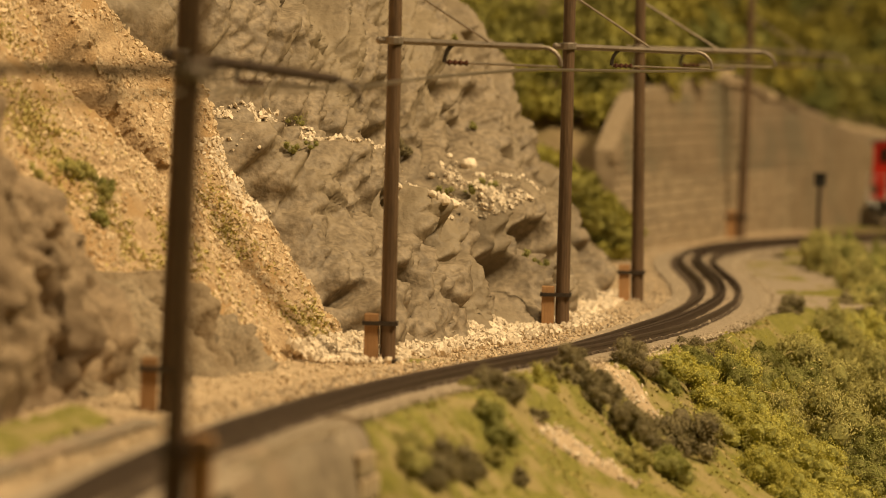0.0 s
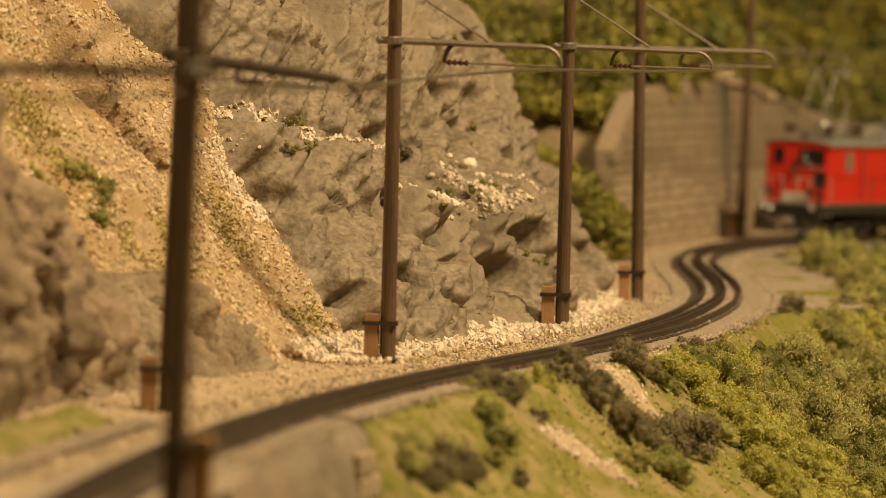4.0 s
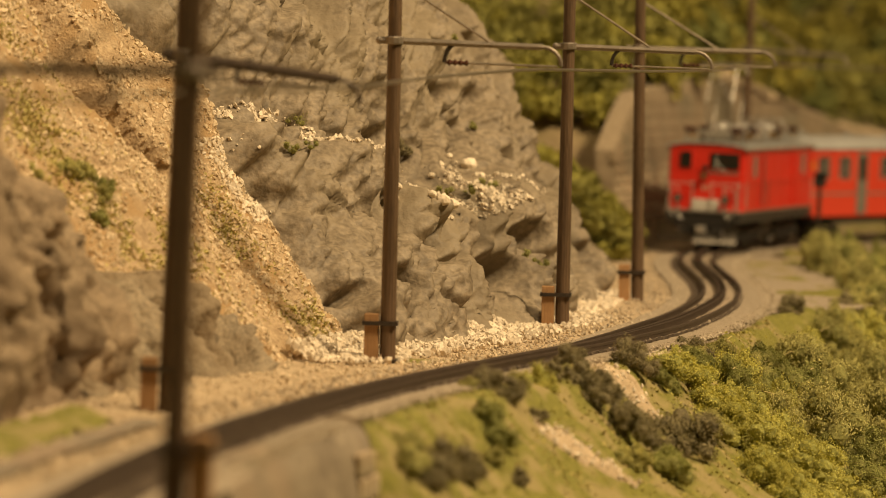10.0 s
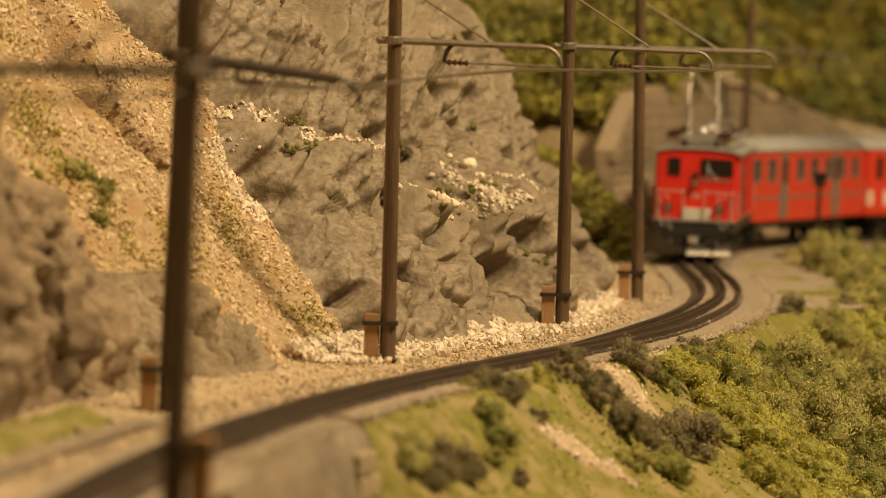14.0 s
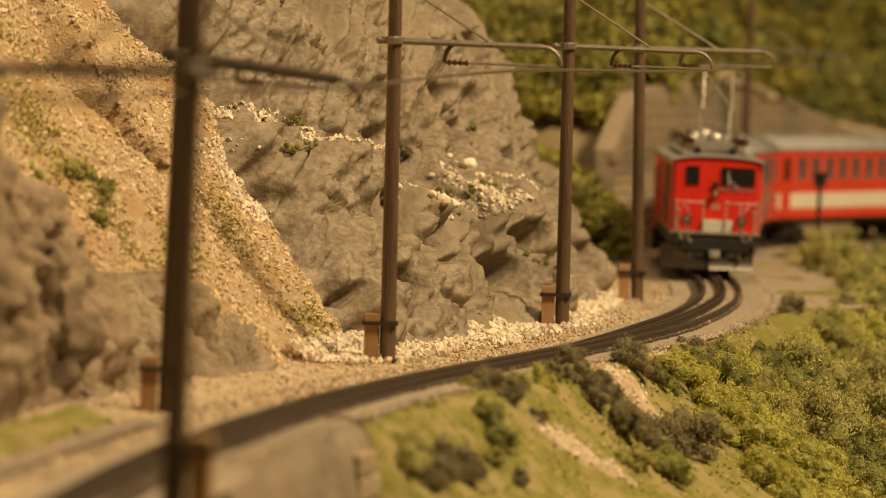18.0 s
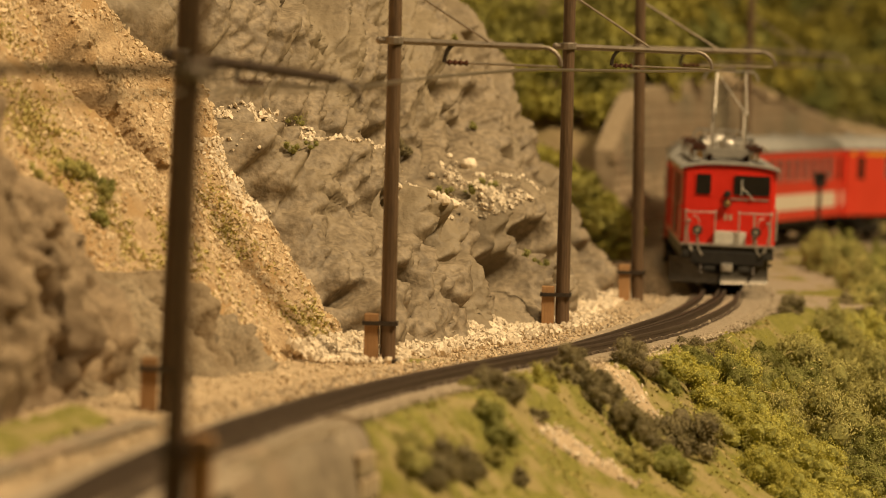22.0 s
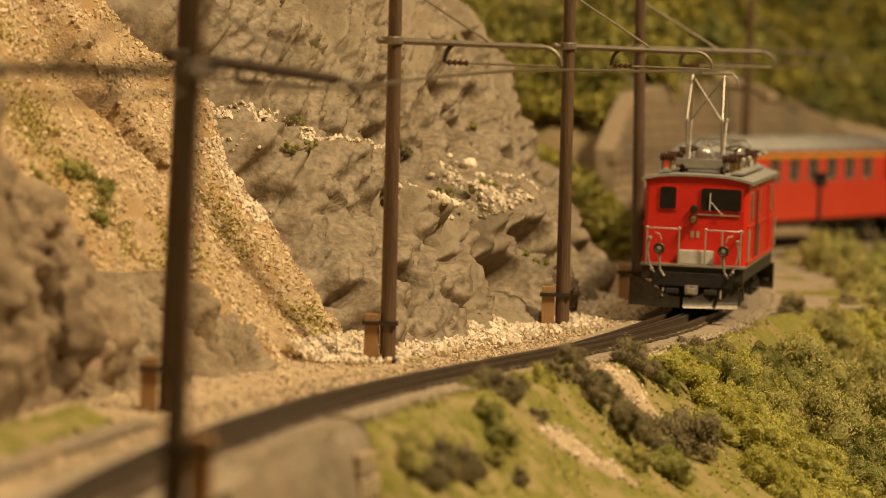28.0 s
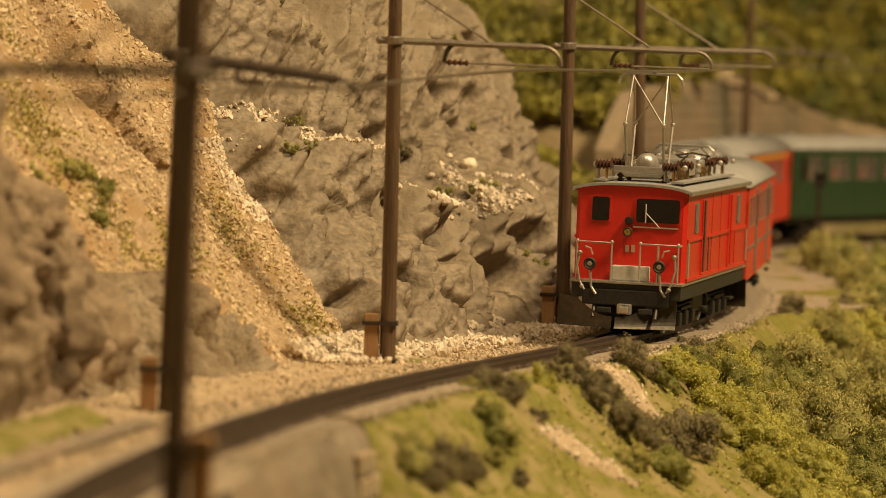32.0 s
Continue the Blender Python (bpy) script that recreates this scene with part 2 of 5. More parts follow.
def prism(bm, outline, x0, x1, axis="y"):
    """An outline of (a, b) extruded along an axis: y -> (a, y, b), x -> (x, a, b)."""
    def p(a, b, t):
        return (a, t, b) if axis == "y" else (t, a, b) if axis == "x" else (a, b, t)
    f = [bm.verts.new(p(a, b, x0)) for a, b in outline]
    k = [bm.verts.new(p(a, b, x1)) for a, b in outline]
    n = len(outline)
    bm.faces.new(f[::-1])
    bm.faces.new(k)
    for i in range(n):
        bm.faces.new((f[i], f[(i + 1) % n], k[(i + 1) % n], k[i]))
    bmesh.ops.recalc_face_normals(bm, faces=bm.faces[:])
    return bm


def B():
    return bmesh.new()


# ---- the line of the track, near to far ----
TRACK = [(-62.5, 700), (-53.6, 820), (-47.4, 880), (-37.2, 950), (-23.8, 1020), (-9.2, 1080), (7.0, 1140), (24.8, 1200), (42.9, 1260),
         (58.4, 1320), (72.2, 1380), (82.9, 1440), (91.8, 1500), (97.2, 1560), (99.0, 1620), (98.6, 1680), (98.5, 1740), (101.2, 1800),
         (107.9, 1850), (119.0, 1900), (135.6, 1950), (158.8, 2000), (189.1, 2050), (224.7, 2100), (263.3, 2150)]
x, y, turn = TRACK[-1][0], TRACK[-1][1], 37.7
for k in range(16):
    turn = min(turn + 4.0, 78.0)
    x, y = x + 70 * math.sin(radians(turn)), y + 70 * math.cos(radians(turn))
    TRACK.append((x, y))
_t = np.array(TRACK, float)
_seg = np.r_[0, np.cumsum(np.linalg.norm(np.diff(_t, axis=0), axis=1))]
ARC = np.arange(0, _seg[-1], 2.0)
LINE = np.c_[np.interp(ARC, _seg, _t[:, 0]), np.interp(ARC, _seg, _t[:, 1])]
for _ in range(60):
    LINE[1:-1] = 0.5 * LINE[1:-1] + 0.25 * (LINE[:-2] + LINE[2:])
WAY = np.gradient(LINE, axis=0)
WAY /= np.linalg.norm(WAY, axis=1)[:, None]


def on_track(s, n=0.0):
    """The plan point at arc length s, n to the hill side, and the direction away from the viewer."""
    p = np.array([np.interp(s, ARC, LINE[:, 0]), np.interp(s, ARC, LINE[:, 1])])
    w = np.array([np.interp(s, ARC, WAY[:, 0]), np.interp(s, ARC, WAY[:, 1])])
    w /= np.linalg.norm(w)
    return p + n * np.array([-w[1], w[0]]), w


def beside(xy):
    """Arc length and signed offset (hill side positive) of plan points."""
    xy = np.asarray(xy, float).reshape(-1, 2)
    L4, W4, A4 = LINE[::4], WAY[::4], ARC[::4]
    s, n = np.empty(len(xy)), np.empty(len(xy))
    for k in range(0, len(xy), 4000):
        d = xy[k:k + 4000, None, :] - L4[None]
        i = (d ** 2).sum(2).argmin(1)
        dd = d[np.arange(len(i)), i]
        s[k:k + 4000] = A4[i]
        n[k:k + 4000] = -W4[i, 1] * dd[:, 0] + W4[i, 0] * dd[:, 1]
        n[k:k + 4000] = np.sign(n[k:k + 4000]) * np.sqrt((dd ** 2).sum(1))
    return s, n


def fnoise(v, scale, octaves=4):
    return noise.fractal(Vector(v) * scale, 0.9, 2.0, octaves)


def smooth01(a, b, v):
    t = np.clip((v - a) / (b - a), 0, 1)
    return t * t * (3 - 2 * t)


def track_z(s, n):
    """Rise of the track towards the viewer and its cant in the bend."""
    lift = float(np.interp(s, [60, 150, 215, 275, 340, 400, 450, 560], [5.0, 3.6, 2.7, 2.1, 1.8, 1.4, 1.0, 0.2]))
    cant = 1.05 * (1 - float(smooth01(560, 690, s)))
    return lift - cant * max(-13.0, min(11.0, n)) / 8.3


# ---- ground ----
def ground_height(xy):
    s, n = beside(xy)
    yy = np.asarray(xy).reshape(-1, 2)[:, 1]
    wide = 13 + 34 * smooth01(1450, 1620, yy) + 10 * smooth01(1900, 2100, yy)
    drop = np.maximum(0, -n - wide)
    fall = 0.62 - 0.34 * smooth01(1450, 1700, yy)
    drop2 = np.maximum(0, drop - 4 * smooth01(1000, 1100, yy) * (1 - smooth01(1350, 1450, yy)))
    z = -5.0 - np.minimum(drop2 * fall, 120) * smooth01(0, 14, drop2)
    z = z - 34 * (1 - smooth01(956, 974, yy)) * smooth01(13, 24, -n)
    near = np.interp(s, [240, 272, 340, 450, 560, 640], [0, 4.5, 5.2, 4.4, 2.6, 0.4])
    z = z + near * smooth01(11, 15, -n) * (1 - smooth01(22, 50, -n))
    return z, n


xs = np.r_[np.linspace(-700, -160, 10)[:-1], np.linspace(-160, 300, 185), np.linspace(300, 1700, 18)[1:]]
ys = np.r_[np.linspace(450, 780, 8)[:-1], np.linspace(780, 2100, 430), np.linspace(2100, 3300, 18)[1:]]
gx, gy = np.meshgrid(xs, ys, indexing="ij")
gxy = np.c_[gx.ravel(), gy.ravel()]
gz, gn = ground_height(gxy)
bumps = np.array([fnoise((a, b, 0), 0.03, 4) for a, b in gxy])
gz = gz + bumps * np.where(gn < -20, 4.5, np.where(gn > 13, 1.2, 0.25))
ground = tagged(new("ground", grid_mesh("ground", np.c_[gxy, gz], len(xs), len(ys), M_GRASS)), "sandy ground with patches of dry green grass flock", "ground", kind="structure")


def ground_heights(pts):
    z, n = ground_height(pts)
    return [float(zz) + fnoise((p[0], p[1], 0), 0.03, 4) * (4.5 if nn < -20 else 1.2 if nn > 13 else 0.25) for p, zz, nn in zip(pts, z, n)]


def ground_z(x, y):
    return ground_heights([(x, y)])[0]


def track_strip(name, n0, n1, z0, z1, material, s0=0.0, s1=2560.0, step=4.0, rough=0.0, rows=8):
    """A strip along the track between two offsets, each a number or a function of the arc length."""
    ss = np.arange(s0, s1, step)
    v = []
    for s in ss:
        a0, a1 = (f(s) if callable(f) else f for f in (n0, n1))
        for k in range(rows):
            a = k / (rows - 1)
            p, w = on_track(s, a0 + (a1 - a0) * a)
            v.append((p[0], p[1], track_z(s, a0 + (a1 - a0) * a) + z0 + (z1 - z0) * a + rough * fnoise((p[0], p[1], 3), 0.12, 3)))
    return grid_mesh(name, v, len(ss), rows, material)


def verge_edge(s):
    yy = float(np.interp(s, ARC, LINE[:, 1]))
    return -(18 + 33 * smooth01(1450, 1620, yy) + 10 * smooth01(1900, 2100, yy))


tagged(new("ballast_bed", track_strip("ballast_bed", lambda s: -20.0 + 9.0 * float(smooth01(130, 150, s)) - 5.5 * float(smooth01(255, 285, s)), 17, -2.75, -2.6, M_SHOULDER, rough=0.3, rows=18)), "fine tan ballast bed under the track", "ballast", kind="structure")
tagged(new("track_ballast", track_strip("track_ballast", -7.0, 7.0, -1.9, -1.9, M_BED, rough=0.25, rows=8)), "tan ballast filling the track between the rails", "ballast", kind="structure")
tagged(new("sand_verge", track_strip("sand_verge", 15, 74, -3.6, -3.2, M_SAND, s0=40, s1=1500, rough=0.8, rows=16)), "pale sandy verge between track and rock", "verge", kind="structure")
tagged(new("grass_strip", track_strip("grass_strip", 36, 49, -3.0, -1.2, M_GRASS, s0=90, s1=282, rough=1.6, rows=10)), "strip of green grass along the foot of the crag", "grass", kind="structure")
tagged(new("stone_kerb", track_strip("stone_kerb", 25.5, 32, -2.2, -2.0, M_PARAPET, s0=90, s1=272, rough=0.5, rows=6)), "worn grey stone edging beside the track", "kerb", kind="structure")
tagged(new("gravel_verge", track_strip("gravel_verge", lambda s: verge_edge(s) - 3, -14, -10.5, -2.9, M_SHOULDER, s0=520, s1=880, rough=0.7, rows=12)), "pale gravel verge on the valley side of the track", "verge", kind="structure")
tagged(new("gravel_apron", track_strip("gravel_apron", lambda s: -14 - 40 * float(smooth01(800, 900, s)), -14, -4.3, -3.0, M_SHOULDER, s0=800, s1=1400, rough=0.5, rows=14)), "pale gravel apron inside the bend of the track", "verge", kind="structure")


# ---- hillside: scree gully, rock cliff, near crags, overgrown gully ----
FOOT = [(-104, 760), (-99, 880), (-95, 985), (-86, 1045), (-70, 1096), (-52, 1150), (-34, 1205), (-21, 1243), (-4, 1284), (9, 1329), (26, 1386),
        (45, 1484), (56, 1572), (60, 1640), (64, 1720), (72, 1800), (81, 1864), (84, 1930), (84, 2030)]
_f = np.array(FOOT, float)
_fs = np.r_[0, np.cumsum(np.linalg.norm(np.diff(_f, axis=0), axis=1))]
FS = np.arange(0, _fs[-1], 2.0)
FL = np.c_[np.interp(FS, _fs, _f[:, 0]), np.interp(FS, _fs, _f[:, 1])]
for _ in range(50):
    FL[1:-1] = 0.5 * FL[1:-1] + 0.25 * (FL[:-2] + FL[2:])
S_SCREE, S_CLIFF, S_EDGE, S_END = 365.0, 495.0, 838.0, float(FS[-1])
# outward lean of the slope: metres back per metre up
UP = (-0.94, 0.34)


def crack(a, b, seed, w=0.10):
    """Narrow clefts."""
    return -max(0.0, w - abs(noise.noise(Vector((a, b, seed))))) / w


def crease(a, b, seed):
    """Ridges with sharp crests between rounded hollows."""
    return 1 - 2.4 * abs(noise.noise(Vector((a, b, seed))))


def lean(s):
    """How far the slope goes back for each unit of height."""
    return float(np.interp(s, [0, 292, 330, S_SCREE, S_CLIFF - 30, S_CLIFF + 60, S_EDGE - 60, S_EDGE, S_EDGE + 70, S_END], [0.35, 0.35, 0.70, 0.86, 0.86, 0.66, 0.52, 0.62, 1.35, 1.35]))


def slope_point(s, h, out):
    f = np.array([np.interp(s, FS, FL[:, 0]), np.interp(s, FS, FL[:, 1])])
    l = lean(s)
    c = 1 / math.sqrt(1 + l * l)
    k = h * l - out * c
    return (f[0] + UP[0] * k, f[1] + UP[1] * k, -6 + h + 0.7 * out * l * c)


def rill_at(h):
    """Where the washed-out rill runs down the scree."""
    return float(np.interp(h, [44, 49, 58, 71, 81, 92, 130], [455, 452, 444, 438, 438, 441, 448]))


def scree_right(h):
    """Where the gravel ends against the rock."""
    return float(np.interp(h, [0, 30, 50, 70, 80, 92, 120], [492, 494, 497, 502, 492, 486, 480]))


def scree_out(s, h):
    p = slope_point(s, h, 0)
    o = 4.2 * fnoise(p, 0.035, 3) + 1.2 * fnoise(p, 0.16, 3)
    rill = abs(s - rill_at(h) - 1.2 * noise.noise(Vector((h / 3, 0.0, 4.0))))
    wide = 4.6 + 2.6 * float(smooth01(70, 80, h))
    if h > 44 and rill < wide:
        o -= 12.0 * (1 - rill / wide) ** 0.6 * float(smooth01(44, 56, h))
    o += 4.5 * math.exp(-((s - rill_at(h) - 9) / 5.5) ** 2) * float(smooth01(46, 58, h))
    left = scree_right(h)
    return o - 26 * float(smooth01(left - 4, left + 22, s)) * (1 - float(smooth01(690, 720, s)))


# recesses in the rock: along, height, half width, half height, depth, tilt
HOLLOWS = ((697, 72, 6, 2.3, 10, 0), (749, 70.8, 6, 2.8, 10, 0), (697, 65, 4, 2.8, 8, 0), (724, 62.8, 6, 1.6, 7, 1), (613, 60.6, 9, 1.8, 7, 0),
           (501, 42.4, 5, 1.9, 10, 0), (581, 41.2, 4, 2.3, 8, 0), (501, 14.5, 5, 2.0, 15, -1.2), (531, 15.6, 6.5, 4.2, 22, 0),
           (590, 16, 16, 5.8, 28, -0.6), (639, 17, 13, 4.4, 24, 0), (673, 23.4, 12, 4.8, 18, 0), (677, 17.4, 7, 3.0, 14, 0), (495, 4, 4, 4, 4, 0))
# clefts and grooves: from (along, height) to (along, height), width, depth
CLEFTS = ((620, 93, 592, 82, 1.9, 7), (562, 61, 576, 58.6, 1.4, 6), (494, 48.8, 499, 47.0, 0.9, 5), (499, 47.0, 502, 43.2, 1.0, 6), (522, 33.5, 507, 27.5, 1.3, 6),
          (496, 18.5, 496, 12.5, 1.6, 7), (595, 31, 578, 19, 3.2, 14), (625, 29, 612, 21, 2.0, 8), (511, 9, 524, 2, 1.2, 5), (549, 12, 566, 4, 1.2, 5), (640, 32, 634, 24, 1.6, 7))
# proud lumps: along, height, half width, half height, rise
LUMPS = ((485, 88, 17, 9, 9), (508, 51, 17, 5.5, 4))


def ledge(s):
    return float(np.interp(s, [480, 486, 540, 552, 565, 576, 586, 596, 606, 640, 700, 730], [62, 60.5, 60, 56.5, 53.5, 51, 42, 36, 34, 33, 36, 38]))


def blocks(a, b, seed):
    """Broken facets: the outermost of the tilted planes of the nearest cells."""
    d, c = noise.voronoi(Vector((a, b, seed)))
    top = -9.0
    for q in c:
        r = noise.cell_vector(q * 57.3)
        top = max(top, 0.9 * (r.x - 0.5) + 2.4 * (r.y - 0.5) * (a - q.x) + 1.4 * (r.z - 0.55) * (b - q.y) - 0.25 * ((a - q.x) ** 2 + (b - q.y) ** 2))
    return top - 0.6


def rock_skin(s, h):
    """The broken rock face before its ledge and recesses: steep bedding that runs down to the far end."""
    N = noise.noise
    a = s + 5 * N(Vector((s / 44, h / 18, 1.0))) + 0.5 * N(Vector((s / 11, h / 4.5, 2.0)))
    b = h + 1.8 * N(Vector((s / 44, h / 18, 8.0)))
    u = a - 0.95 * b
    low = 1 - float(smooth01(14, 34, h))
    patchy = float(smooth01(-0.25, 0.3, N(Vector((s / 55, h / 15, 44.0)))))
    o = 4.0 * N(Vector((a / 75, b / 30, 3.0))) + 10.0 * blocks(u / 34, b / 27, 5.0) - 7.0 * blocks(u / 28, b / 20, 25.0)
    o += 5.0 * blocks(u / 13, b / 12, 12.0) - 3.4 * blocks(u / 10, b / 8, 29.0)
    o += 2.0 * (0.35 + patchy) * blocks(u / 5.4, b / 4.4, 19.0) + 0.8 * (0.3 + patchy) * blocks(u / 2.6, b / 2.1, 55.0)
    o += (0.2 + 1.5 * low) * crease(u / 8.5, b / 30, 15.0) + 0.5 * low * crease(u / 4.0, b / 14, 91.0)
    o += 4.0 * crack(u / 22, b / 34, 71.0, 0.045) + 2.2 * (0.3 + patchy) * crack(u / 11, b / 12, 75.0, 0.05)
    return o + 0.14 * N(Vector((s / 2.0, h / 0.9, 5.0)))


CLIFF_S, CLIFF_H = np.arange(S_CLIFF - 70, S_EDGE + 70, 0.9), np.arange(-3, 135, 0.6)


def cliff_grid():
    """How far the rock stands out, over the whole face."""
    S, Hh = np.meshgrid(CLIFF_S, CLIFF_H, indexing="ij")
    o = np.array([[rock_skin(s, h) for h in CLIFF_H] for s in CLIFF_S])
    o *= 0.5 + 0.5 * smooth01(-4, 12, Hh)
    l = np.array([ledge(s) for s in CLIFF_S])[:, None] + 1.2 * np.array([noise.noise(Vector((s / 9, 0, 2))) for s in CLIFF_S])[:, None]
    deep = 1 + 0.5 * smooth01(575, 610, S)
    reach = 3.5 + 17 * smooth01(570, 610, S)
    step = 3.0 * smooth01(l - 14, l - 2, Hh) - 10.0 * deep * smooth01(0, 1, (Hh - l + 1.5) / reach) + 8.0 * deep * smooth01(0, 1, (Hh - l - reach) / 34)
    o += step * smooth01(474, 484, S) * (1 - smooth01(700, 750, S))
    for ls, lh, rs, rh, up in LUMPS:
        e = ((S - ls) / rs) ** 2 + ((Hh - lh) / rh) ** 2
        o += up * np.clip(1 - e, 0, 1) ** 0.55
    for hs, hh, rs, rh, dp, tilt in HOLLOWS:
        d = S - hs + tilt * (Hh - hh)
        e = (np.abs(d) / rs) ** 2.4 + (np.abs(Hh - hh) / rh) ** 2.4
        o -= dp * np.clip(1 - e, 0, 1) ** 0.45
    for s0, h0, s1, h1, wd, dp in CLEFTS:
        k = np.clip(((S - s0) * (s1 - s0) / 6 + (Hh - h0) * (h1 - h0)) / ((s1 - s0) ** 2 / 6 + (h1 - h0) ** 2), 0, 1)
        e = np.hypot((S - s0 - k * (s1 - s0)) / 2.5, Hh - h0 - k * (h1 - h0)) / (wd * (1 - 0.6 * np.abs(2 * k - 1)))
        o -= dp * np.clip(1 - e, 0, 1) ** 0.7
    # round off the steepest steps, so that no wall of the rock folds over
    w = o.copy()
    for _ in range(3):
        w[1:-1] = 0.5 * w[1:-1] + 0.25 * (w[:-2] + w[2:])
        w[:, 1:-1] = 0.5 * w[:, 1:-1] + 0.25 * (w[:, :-2] + w[:, 2:])
    g = np.zeros_like(o)
    g[1:-1, 1:-1] = np.maximum(np.abs(o[2:, 1:-1] - o[:-2, 1:-1]), np.abs(o[1:-1, 2:] - o[1:-1, :-2]))
    for _ in range(2):
        g[1:-1, 1:-1] = np.maximum.reduce([g[1:-1, 1:-1], g[:-2, 1:-1], g[2:, 1:-1], g[1:-1, 2:], g[1:-1, :-2]])
    k = np.clip((g - 3.2) / 3.0, 0, 1)
    o = o * (1 - k) + w * k
    left = np.array([scree_right(h) for h in CLIFF_H])[None, :]
    edge = smooth01(left - 16, left + 10, S) * (1 - smooth01(S_EDGE - 20, S_EDGE + 50, S))
    return edge * (o + 7.5 - 5.0 * smooth01(690, 790, S)) - 16.0 * (1 - edge)


CLIFF = cliff_grid()


def cliff_out(s, h):
    """The rock's stand-out at one spot."""
    i, j = (s - CLIFF_S[0]) / 0.9, (h - CLIFF_H[0]) / 0.6
    i, j = min(max(int(round(i)), 0), len(CLIFF_S) - 1), min(max(int(round(j)), 0), len(CLIFF_H) - 1)
    return float(CLIFF[i, j])


def crag_out(s, h):
    p = slope_point(s, h, 0)
    a = s + 5 * noise.noise(Vector((s / 18, h / 24, 41.0)))
    b = h + 5 * noise.noise(Vector((s / 16, h / 20, 48.0)))
    o = 8.0 * noise.noise(Vector((a / 26, b / 30, 43.0))) + 5.0 * crease(a / 19, b / 26, 45.0) + 3.6 * crease(a / 9, b / 13, 52.0) - 5
    o += 6.0 * blocks(a / 14, b / 16, 33.0)
    return o + 2.0 * crease(a / 5.0, b / 7, 59.0) + 2.0 * crack(a / 11, b / 14, 77.0) + 1.3 * crease(a / 2.3, b / 3.2, 63.0) + 0.35 * fnoise(p, 0.3, 3)


def slope_sheet(name, s0, s1, h0, h1, ds, dh, out, material, smooth=True, keep=None):
    ss, hs = np.arange(s0, s1, ds), np.arange(h0, h1, dh)
    v = [slope_point(s, h, out(s, h)) for s in ss for h in hs]
    k = None
    if keep:
        k = np.array([[keep(s, h) for h in hs] for s in ss])
    return new(name, grid_mesh(name, v, len(ss), len(hs), material, smooth, k))


tagged(slope_sheet("scree_slope", 200, 560, -3, 150, 1.6, 1.2, scree_out, M_SCREE), "pale tan gravel scree running down a gully", "scree", kind="structure")
v = [slope_point(s, h, CLIFF[i, j]) for i, s in enumerate(CLIFF_S) for j, h in enumerate(CLIFF_H)]
tagged(new("rock_cliff", grid_mesh("rock_cliff", v, len(CLIFF_S), len(CLIFF_H), M_ROCK)), "grey-brown broken rock cliff above the track", "cliff", kind="structure")
tagged(slope_sheet("grassy_slope", S_EDGE - 40, S_END, -3, 170, 4, 3, scree_out, M_GULLY), "dry tan slope in the gully beside the stone wall", "slope", kind="structure")


def near_top(s):
    return float(np.interp(s, [0, 238, 252, 260, 292, 312, 322, 328], [140, 140, 68, 60, 57, 54, 44, -9]))


def crag_near(s, h):
    t = near_top(s)
    return 5 + 6 * float(smooth01(2, 18, h)) + crag_out(s, h) - 26 * float(smooth01(t - 12, t + 4, h)) - 13 * float(smooth01(308, 330, s))


tagged(slope_sheet("near_crag", 120, 332, -3, 140, 1.3, 1.3, crag_near, M_ROCK_DARK, True, lambda s, h: h < near_top(s) + 4), "brown weathered rock crag beside the track", "crag", kind="structure")


def low_top(s):
    return float(np.interp(s, [296, 310, 340, 384, 402, 416, 428], [26, 31, 31, 30, 22, 10, -5]))


def crag_low(s, h):
    t = low_top(s)
    return 7 + crag_out(s * 1.5, h * 1.5) * 0.95 - 20 * float(smooth01(t - 9, t + 3, h)) - 10 * float(smooth01(404, 426, s))


tagged(slope_sheet("low_crag", 280, 428, -3, 42, 1.2, 1.0, crag_low, M_ROCK_LOW, True, lambda s, h: h < low_top(s) + 3), "low grey rock outcrop at the foot of the scree", "crag", kind="structure")


# ---- retaining wall ----
WALL = [(78, 1856), (88, 1900), (102, 1955), (133, 2063), (168, 2183), (210, 2300), (300, 2480), (420, 2640)]
_w = np.array(WALL, float)
_ws = np.r_[0, np.cumsum(np.linalg.norm(np.diff(_w, axis=0), axis=1))]


def wall_at(s):
    p = np.array([np.interp(s, _ws, _w[:, 0]), np.interp(s, _ws, _w[:, 1])])
    a, b = min(max(s, 0) + 4, _ws[-1]), max(s - 4, 0)
    w = np.array([np.interp(a, _ws, _w[:, 0]) - np.interp(b, _ws, _w[:, 0]), np.interp(a, _ws, _w[:, 1]) - np.interp(b, _ws, _w[:, 1])])
    w = w / np.linalg.norm(w)
    return p + w * min(0.0, s), w


def wall_top(s):
    return float(np.interp(s, [-48, -28, 0, 15, 30, 110, 230, 350, 455, 550, 900], [34, 40, 52, 57, 62, 67, 70, 57, 44, 36, 34]))


def wall_point(s, z, out):
    p, w = wall_at(s)
    n = np.array([w[1], -w[0]])
    q = p + n * (out - z * 0.10)
    return (q[0], q[1], z)


wall_thing = tagged(empty("wall_back"), "tall brown stone retaining wall behind the bend", "wall", kind="structure")
ss = np.arange(-30, _ws[-1], 6.0)
v = []
for s in (ss[0], *ss):
    cap = not v
    for o, zz in ((0, -6), (0, wall_top(s)), (-8, wall_top(s)), (-8, -6)) if not cap else ((-4, -6), (-4, 38), (-4, 38), (-4, -6)):
        v.append(wall_point(s, zz, o))
wb = new("mortar_body", grid_mesh("mortar_body", v, len(ss) + 1, 4, M_MORTAR, False))
wb.parent = wall_thing



